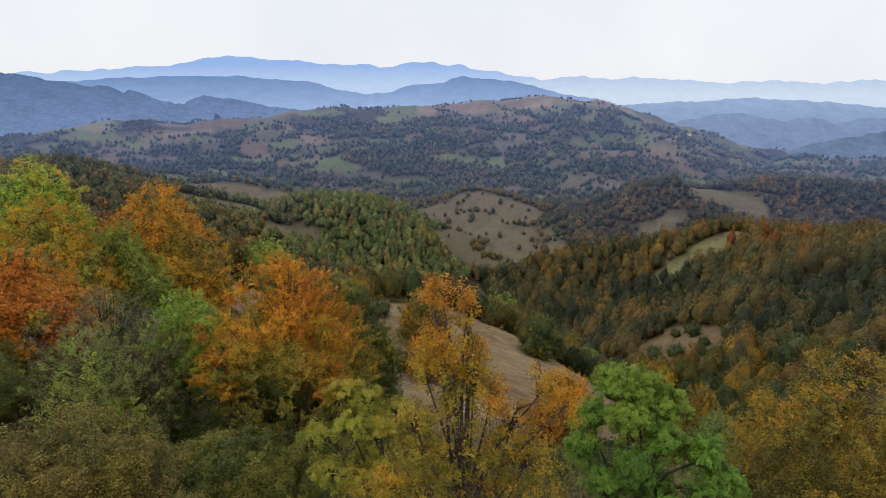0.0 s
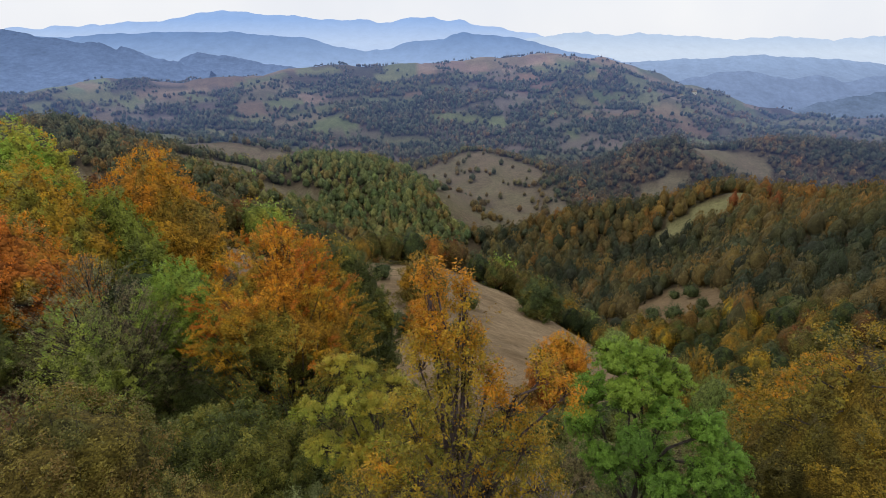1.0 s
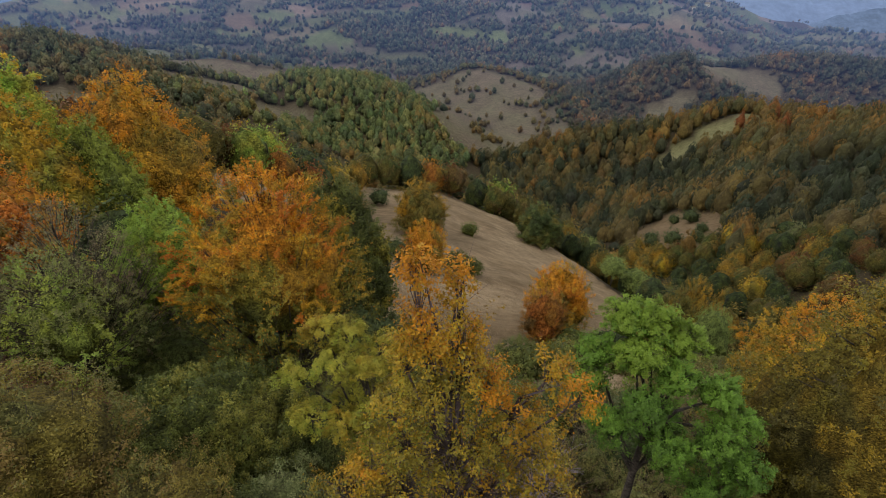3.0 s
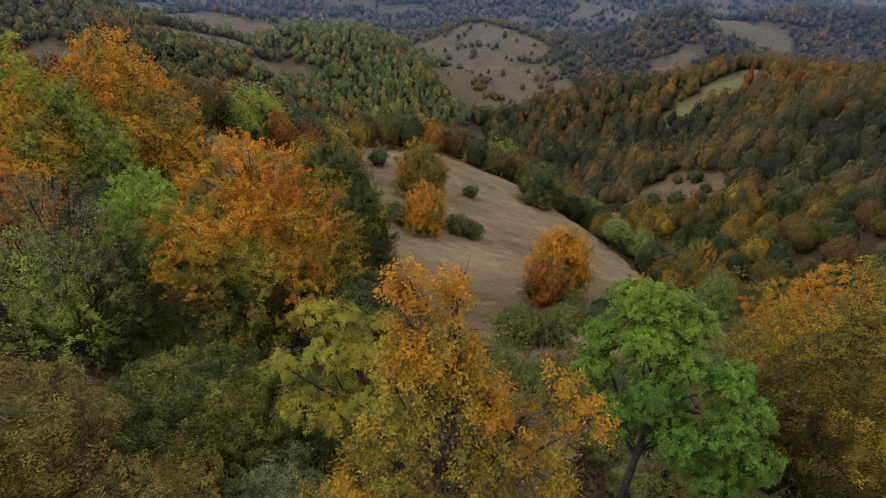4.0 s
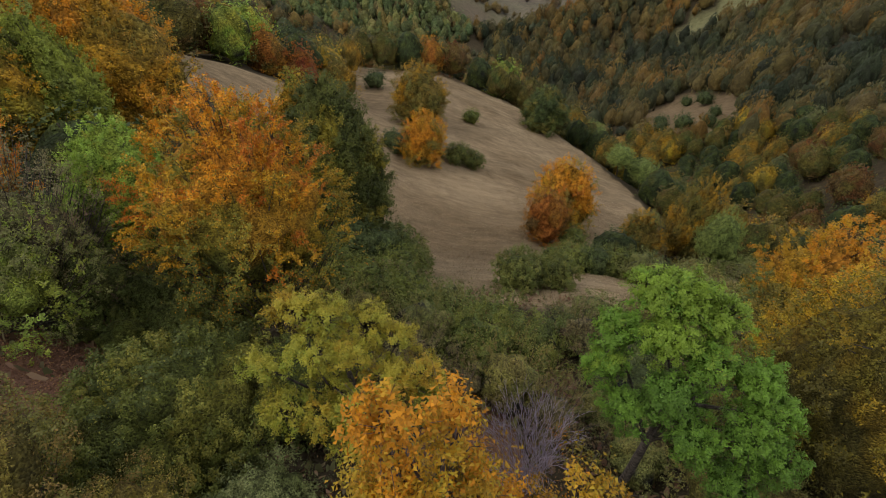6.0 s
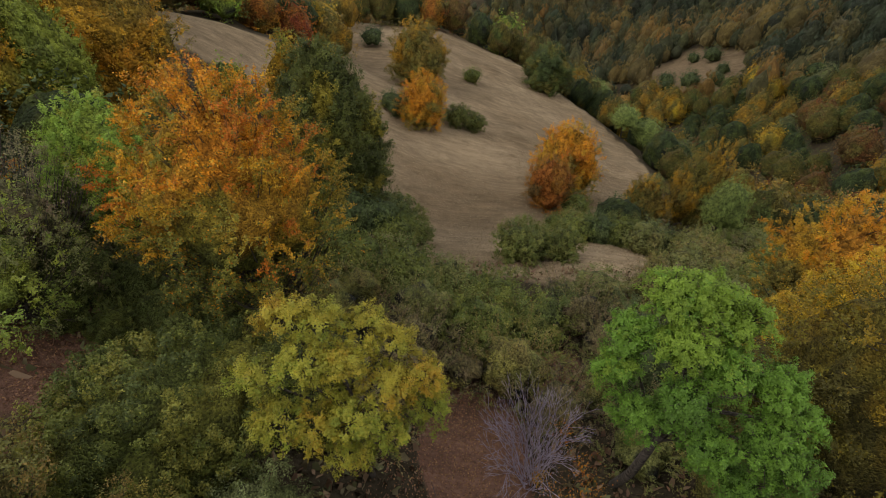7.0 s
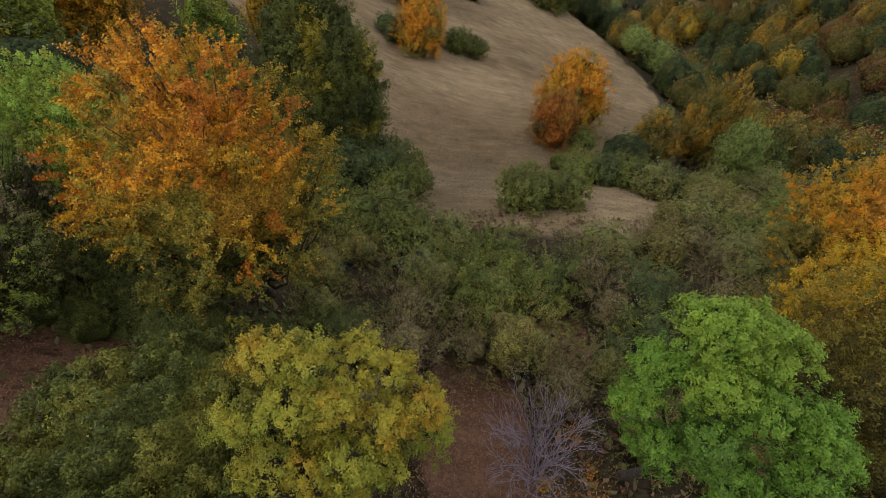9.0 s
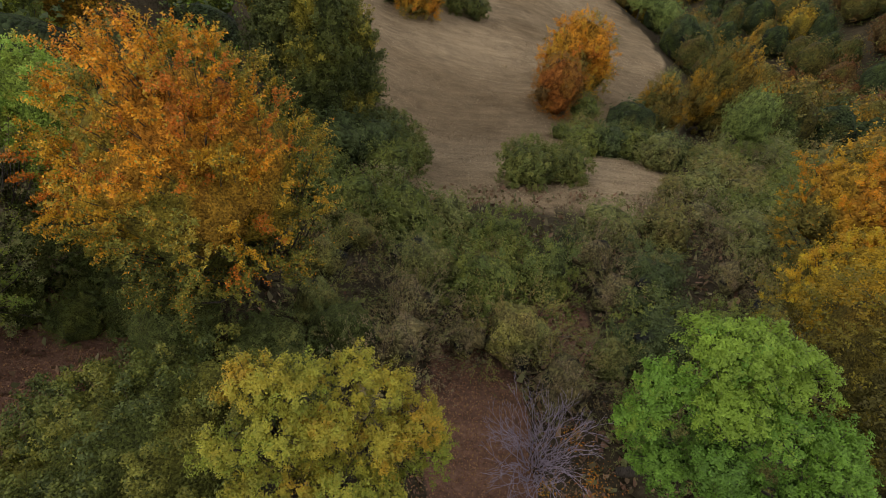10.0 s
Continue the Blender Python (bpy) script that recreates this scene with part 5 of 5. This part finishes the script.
# ---- woods of the hills ----
def crown_template(seed, tufts, leaves, leaf, core_level, form="dome"):
    """A crown of unit height and half-width: an uneven core and leaf tufts on it, as triangles with a brightness for each corner."""
    r = np.random.default_rng(seed)
    cv, cf = ball(core_level)
    way = unit(r.normal(0, 1, (9, 3)) + np.array((0, 0, 0.4)))
    lump = np.exp(-(1 - cv @ way.T) / 0.12).max(1, keepdims=True)
    cv = cv * (0.8 + 0.28 * lump + r.uniform(-0.05, 0.05, (len(cv), 1)))
    cz = (cv[:, 2] + 1) / 2
    core = np.stack([cv[:, 0], cv[:, 1], np.zeros(len(cv))], 1)
    core = unit(core + 1e-9) * (np.interp(cz.clip(0, 1), *FORMS[form]) * np.hypot(cv[:, 0], cv[:, 1]).clip(0, 1.1) ** 0.6)[:, None] * 0.88
    core[:, 2] = cz * 0.92 + 0.01
    u, az = np.clip(r.beta(1.3, 1.0, tufts), 0.05, 0.97), np.arange(tufts) * 2.39996 + r.normal(0, 0.2, tufts)
    swell = 0.8 + 0.25 * np.exp(-(1 - unit(np.stack([np.cos(az) * np.sqrt(1 - (2 * u - 1) ** 2), np.sin(az) * np.sqrt(1 - (2 * u - 1) ** 2), 2 * u - 1], 1)) @ way.T) / 0.12).max(1)
    rad = np.interp(u, *FORMS[form]) * r.uniform(0.85, 1.05, tufts) * swell
    c = np.stack([np.cos(az) * rad, np.sin(az) * rad, u], 1)
    out = unit(np.stack([np.cos(az) * rad, np.sin(az) * rad, 1.3 * (u - 0.35)], 1))
    k = r.integers(0, tufts, leaves)
    d = unit(r.normal(0, 1, (leaves, 3)) + out[k] * 0.9 + np.array((0, 0, 0.35)))
    size = 1.15 / math.sqrt(tufts)
    p = c[k] + d * size * r.uniform(0.6, 1.05, (leaves, 1)) * np.array((1, 1, 0.7))
    v, f = leaf_tris(r, p, d, np.full(leaves, leaf), 0.1, jitter=0.2)
    # core toned darker than the tufts, as painted shade between them
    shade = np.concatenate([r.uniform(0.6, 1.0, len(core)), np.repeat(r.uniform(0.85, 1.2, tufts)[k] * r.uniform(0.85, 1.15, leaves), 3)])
    return np.concatenate([core, v]), np.concatenate([cf, f + len(core)]), shade, np.arange(len(cf) + len(f)) < len(cf)


def woods(name, label, xy, tall, palette, templates, seed, wide=0.4, foot=0.0, vivid=1.4, distant=False, shady=None):
    """Many crowns as one mesh, each a turned and scaled copy of one of the crowns given."""
    r = np.random.default_rng(seed)
    n = len(xy)
    z = land(xy[:, 0], xy[:, 1])
    tall = tall * r.uniform(0.6, 1.35, n)
    rad = tall * wide * r.uniform(0.75, 1.2, n)
    cols = np.array([p[1] for p in palette])
    shares = np.array([p[0] for p in palette], float)
    patch = fbm(xy[:, 0], xy[:, 1], 45, seed) * 1.2
    # foot and shady paint the slope's shade: darker colours rank low and in folds
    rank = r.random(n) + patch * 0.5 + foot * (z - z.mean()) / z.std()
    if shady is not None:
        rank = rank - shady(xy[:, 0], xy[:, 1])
    order = rank.argsort().argsort() / n
    pick = np.searchsorted(np.cumsum(shares / shares.sum()), order).clip(0, len(cols) - 1)
    colour = cols[pick] * vivid * r.uniform(0.8, 1.2, (n, 1)) * r.uniform(0.94, 1.06, (n, 3))
    turn, kind = r.uniform(0, 6.28, n), r.integers(0, len(templates), n)
    vs, fs, ts, ws, count = [], [], [], [], 0
    for k, (tv, tf, shade, inner) in enumerate(templates):
        at = np.flatnonzero(kind == k)
        c, s = np.cos(turn[at])[:, None], np.sin(turn[at])[:, None]
        v = np.stack([(tv[None, :, 0] * c - tv[None, :, 1] * s) * rad[at, None] + xy[at, 0:1], (tv[None, :, 0] * s + tv[None, :, 1] * c) * rad[at, None] + xy[at, 1:2],
                      tv[None, :, 2] * tall[at, None] + z[at, None] - 0.2], 2)
        vs.append(v.reshape(-1, 3))
        fs.append((tf[None] + (np.arange(len(at)) * len(tv))[:, None, None]).reshape(-1, 3) + count)
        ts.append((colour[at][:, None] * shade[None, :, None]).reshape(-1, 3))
        ws.append(np.tile(inner, len(at)))
        count += len(at) * len(tv)
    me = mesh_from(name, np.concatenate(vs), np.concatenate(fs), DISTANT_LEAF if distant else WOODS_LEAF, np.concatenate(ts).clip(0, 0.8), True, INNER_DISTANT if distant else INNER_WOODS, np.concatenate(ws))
    return tagged(new(name, me), label, "woods", kind="stuff")


NEAR_CROWNS = [crown_template(701 + k, 40, 190, 0.13, 2, ("egg", "egg", "dome", "egg")[k]) for k in range(4)]
MID_CROWNS = [crown_template(711 + k, 16, 46, 0.15, 2, ("dome", "egg", "dome")[k]) for k in range(3)]
SPUR_CROWNS = [crown_template(731 + k, 26, 110, 0.15, 2, ("dome", "egg", "dome")[k]) for k in range(3)]
BACK_CROWNS = [crown_template(741 + k, 12, 40, 0.24, 1, ("dome", "egg", "dome")[k]) for k in range(3)]
FAR_CROWNS = [crown_template(721 + k, 6, 8, 0.3, 1, ("dome", "egg", "flame")[k]) for k in range(3)]


def scatter(seed, count, x0, x1, y0, y1, gap, keep):
    """Places at least about gap apart, one in each cell of a jittered grid, where keep() allows."""
    r = np.random.default_rng(seed)
    gx, gy = np.meshgrid(np.arange(x0, x1, gap), np.arange(y0, y1, gap))
    x = gx.ravel() + r.uniform(-0.45, 0.45, gx.size) * gap
    y = gy.ravel() + r.uniform(-0.45, 0.45, gx.size) * gap
    ok = keep(x, y, r) & (np.abs(np.arctan2(x, y)) < radians(44))
    xy = np.stack([x[ok], y[ok]], 1)
    r.shuffle(xy)
    return xy[:count]


AUTUMN = [(4, (0.04, 0.048, 0.026)), (5, (0.06, 0.064, 0.031)), (6, (0.088, 0.082, 0.034)), (6, (0.118, 0.092, 0.033)), (5, (0.15, 0.102, 0.032)), (2.6, (0.195, 0.116, 0.03)), (0.9, (0.225, 0.11, 0.028)), (0.08, (0.24, 0.085, 0.03))]
GREENER = [(4, (0.075, 0.1, 0.038)), (5, (0.105, 0.125, 0.043)), (4, (0.15, 0.148, 0.048)), (2.0, (0.185, 0.142, 0.043)), (0.1, (0.19, 0.27, 0.06))]
OLIVE_WOODS = [(5, (0.062, 0.072, 0.036)), (5, (0.088, 0.09, 0.04)), (4, (0.115, 0.10, 0.042)), (2, (0.145, 0.105, 0.04)), (0.5, (0.18, 0.11, 0.035))]
DULL = [(4, (0.05, 0.058, 0.036)), (4, (0.072, 0.07, 0.04)), (3, (0.1, 0.08, 0.042)), (2, (0.135, 0.092, 0.042)), (0.7, (0.17, 0.095, 0.036))]
FAR_WOODS = [(4, (0.046, 0.06, 0.042)), (4, (0.066, 0.076, 0.05)), (3, (0.088, 0.088, 0.056)), (1.6, (0.105, 0.09, 0.055)), (0.3, (0.13, 0.088, 0.045))]


def on_right(x, y, r):
    gully = (x > np.interp(y, (175, 300, 420), (60, 58, 26))) & (y > 175) & (x > 100 - (y - 175) * 0.3) | (x > 132) & (y > 60)
    return gully & (x < 262) & (y < 445 - 0.05 * np.abs(x - 150)) & ~open_land(x, y)


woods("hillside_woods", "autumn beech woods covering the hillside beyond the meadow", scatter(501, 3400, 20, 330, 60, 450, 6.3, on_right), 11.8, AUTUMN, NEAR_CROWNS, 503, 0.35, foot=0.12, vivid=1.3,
      shady=lambda x, y: 0.85 * np.exp(-((x - 155) / 52) ** 2 - ((y - 202) / 44) ** 2) + 0.4 * np.exp(-((x - 148) / 24) ** 2 - ((y - 318) / 40) ** 2))  # the ravine's shade, put into the crowns' colours
woods("spur_woods", "mixed autumn woods at the foot of the meadow",
      scatter(507, 1000, -120, 90, 190, 400, 6.6, lambda x, y, r: (y > 196 + 0.15 * np.abs(x)) & ~open_land(x, y) & (x < 100 - (y - 175) * 0.3) & (r.random(len(x)) < 0.9)), 8.6, AUTUMN, SPUR_CROWNS, 509, 0.46, vivid=1.6)
woods("slope_woods", "brown autumn woods behind the spur",
      scatter(511, 1000, -330, -58, 40, 380, 8.0, lambda x, y, r: (x < -66 - 0.05 * y) & ~open_land(x, y) & (r.random(len(x)) < 0.9)), 10, AUTUMN, MID_CROWNS, 513, 0.46)
woods("green_hill_woods", "dense green woods on a conical hill",
      scatter(517, 4200, -200, 60, 400, 600, 4.5, lambda x, y, r: ~open_land(x, y) & ((x > -125) | (r.random(len(x)) < 0.4)) & (y < 585) & (land(x, y) > -58)), 8.6, GREENER, MID_CROWNS, 519, 0.4, vivid=1.5, distant=True)
woods("valley_woods", "olive autumn woods on a slope across the valley",
      scatter(523, 3200, -560, -150, 330, 700, 6.6, lambda x, y, r: ~open_land(x, y) & (r.random(len(x)) < np.where(y < 520, 0.95, 0.16))), 8.6, OLIVE_WOODS, BACK_CROWNS, 527, 0.46, distant=True)
woods("ridge_woods", "dark autumn woods on the ridge behind the field",
      scatter(529, 4200, 140, 700, 445, 740, 6.6, lambda x, y, r: ~open_land(x, y) & (r.random(len(x)) < np.where(x > 400, 0.95, 0.85))), 9.2, DULL, BACK_CROWNS, 531, 0.48, vivid=1.35, distant=True)


def hedge_row(x, y):
    """Thin winding lines along which bushes grow."""
    return np.abs(fbm(x, y, 75, 59, 3)) < 0.035


woods("hedges", "hedges and lone trees on the bare hill",
      scatter(537, 1300, -60, 180, 420, 760, 6.4, lambda x, y, r: r.random(len(x)) < np.where(open_land(x, y), np.where(hedge_row(x, y), 0.8, 0.05), 0.72)), 7.0, OLIVE_WOODS + AUTUMN[3:5], MID_CROWNS, 541, 0.46, distant=True)


def on_big_hill(x, y, r):
    ok = y > 740 + 0.0 * x
    near_cell, edge = field_cell(x, y)
    kind = CELL_KIND[near_cell]
    ok &= (below_crest(x, y) > 120) | (fbm(x, y, 60, 67) > 0.12)
    return ok & (r.random(len(x)) < np.where(kind < np.interp(x, (50, 350), (0.42, 0.26)), 0.85, np.where(edge < 9, 0.6, 0.02)))


big_hill_places = scatter(547, 16000, -1150, 1000, 735, 1480, 6.7, on_big_hill)
woods("big_hill_woods", "dark patchwork woods and hedges on the broad hill", big_hill_places, np.interp(below_crest(*big_hill_places.T), (40, 160), (5.0, 9.0)), FAR_WOODS, FAR_CROWNS, 549, 0.46, vivid=1.65, distant=True)


# ---- houses on the broad hill ----
def house(x, y, wide, deep, tall, turn):
    base = new("house")
    z = height(x, y)
    base.matrix_world = pose(x, y, z - 0.3, 0, 0, turn)
    bm = bmesh.new()
    bmesh.ops.create_cube(bm, size=1, matrix=Matrix.Translation((0, 0, tall / 2)) @ Matrix.Diagonal((wide, deep, tall, 1)))
    part("wall", bm, PLASTER, base)
    bm = bmesh.new()
    over, rise = 0.5, deep * 0.42
    a = [bm.verts.new((sx * (wide / 2 + over), sy * (deep / 2 + over), tall - 0.1)) for sx, sy in ((-1, -1), (1, -1), (1, 1), (-1, 1))]
    b = [bm.verts.new((sx * (wide / 2 + over), 0, tall + rise)) for sx in (-1, 1)]
    for f in ((a[0], a[1], b[1], b[0]), (a[2], a[3], b[0], b[1]), (a[1], a[2], b[1]), (a[3], a[0], b[0]), (a[3], a[2], a[1], a[0])):
        bm.faces.new(f)
    part("roof", bm, ROOF, base)
    for k in (-0.28, 0.28):
        bm = bmesh.new()
        bmesh.ops.create_cube(bm, size=1, matrix=Matrix.Translation((k * wide, -deep / 2, tall * 0.55)) @ Matrix.Diagonal((1.2, 0.12, 1.3, 1)))
        part("window", bm, GLASS, base)
    tagged(base, "small white farmhouse with a grey roof", "house", "farmhouses on the hill")


for x, y, w, d, t, turn in ((-162, 1000, 10, 7, 4.5, 10), (-150, 1004, 6, 5, 3.5, 10), (560, 1240, 10, 8, 5, -20), (505, 1180, 9, 7, 4, 30), (395, 1160, 9, 7, 4, 0)):
    house(x, y, w, d, t, turn)


# ---- grass and fallen leaves ----
def blades(name, label, seed, n, x0, x1, y0, y1, keep, tall, colours):
    r = np.random.default_rng(seed)
    x, y = r.uniform(x0, x1, n), r.uniform(y0, y1, n)
    ok = keep(x, y) & (fbm(x, y, 5, seed) + r.uniform(-0.3, 0.5, n) > -0.1)
    x, y = x[ok], y[ok]
    n = len(x)
    p = np.stack([x, y, land(x, y) - 0.03], 1)
    a = r.uniform(0, 6.28, n)
    side = np.stack([np.cos(a), np.sin(a), np.zeros(n)], 1)
    s = (tall * r.uniform(0.5, 1.4, n))[:, None]
    tip = p + np.concatenate([r.normal(0, 0.5, (n, 2)), np.ones((n, 1))], 1) * s
    v = np.stack([p - side * s * 0.45, p + side * s * 0.45, tip + side * s * 0.2, tip - side * s * 0.25], 1).reshape(-1, 3)
    cols = np.array(colours)
    tint = cols[r.integers(0, len(cols), n)] * r.uniform(0.75, 1.25, (n, 1))
    me = mesh_from(name, v, np.arange(4 * n).reshape(n, 4), GRASS, np.repeat(tint, 4, 0))
    return tagged(new(name, me), label, "grass", kind="stuff")


blades("dry_grass", "tufts of dry straw-coloured meadow grass", 601, 70000, -14, 44, 40, 100, near_meadow, 0.11, [(0.40, 0.305, 0.19), (0.37, 0.28, 0.172), (0.48, 0.38, 0.24), (0.33, 0.245, 0.15)])
blades("rough_grass", "rough dull grass between the shrubs", 607, 30000, -30, 36, -2, 46, lambda x, y: ~inside(x, y, 1.8, 21, 2.6, 5.5), 0.3,
       [(0.20, 0.165, 0.09), (0.17, 0.165, 0.075), (0.25, 0.165, 0.10), (0.24, 0.14, 0.09)])


def litter():
    r = np.random.default_rng(613)
    x, y = np.concatenate([r.normal(1.8, 2.2, 9000), r.normal(-17, 3.2, 6000)]), np.concatenate([r.normal(20.5, 4, 9000), r.normal(22.3, 1.7, 6000)])
    p = np.stack([x, y, land(x, y) + 0.03], 1)
    v, f = leaf_quads(r, p, np.tile((0, 0, 1.0), (len(p), 1)), 0.085, 0.8)
    cols = np.array(((0.27, 0.135, 0.08), (0.31, 0.165, 0.09), (0.19, 0.11, 0.07), (0.36, 0.2, 0.09)))
    tint = cols[r.integers(0, 4, len(p))] * r.uniform(0.7, 1.3, (len(p), 1))
    tagged(new("fallen_leaves", mesh_from("fallen_leaves", v, f, GRASS, np.repeat(tint, 4, 0))), "red-brown fallen leaves lying on the soil", "leaf litter", kind="stuff")


litter()
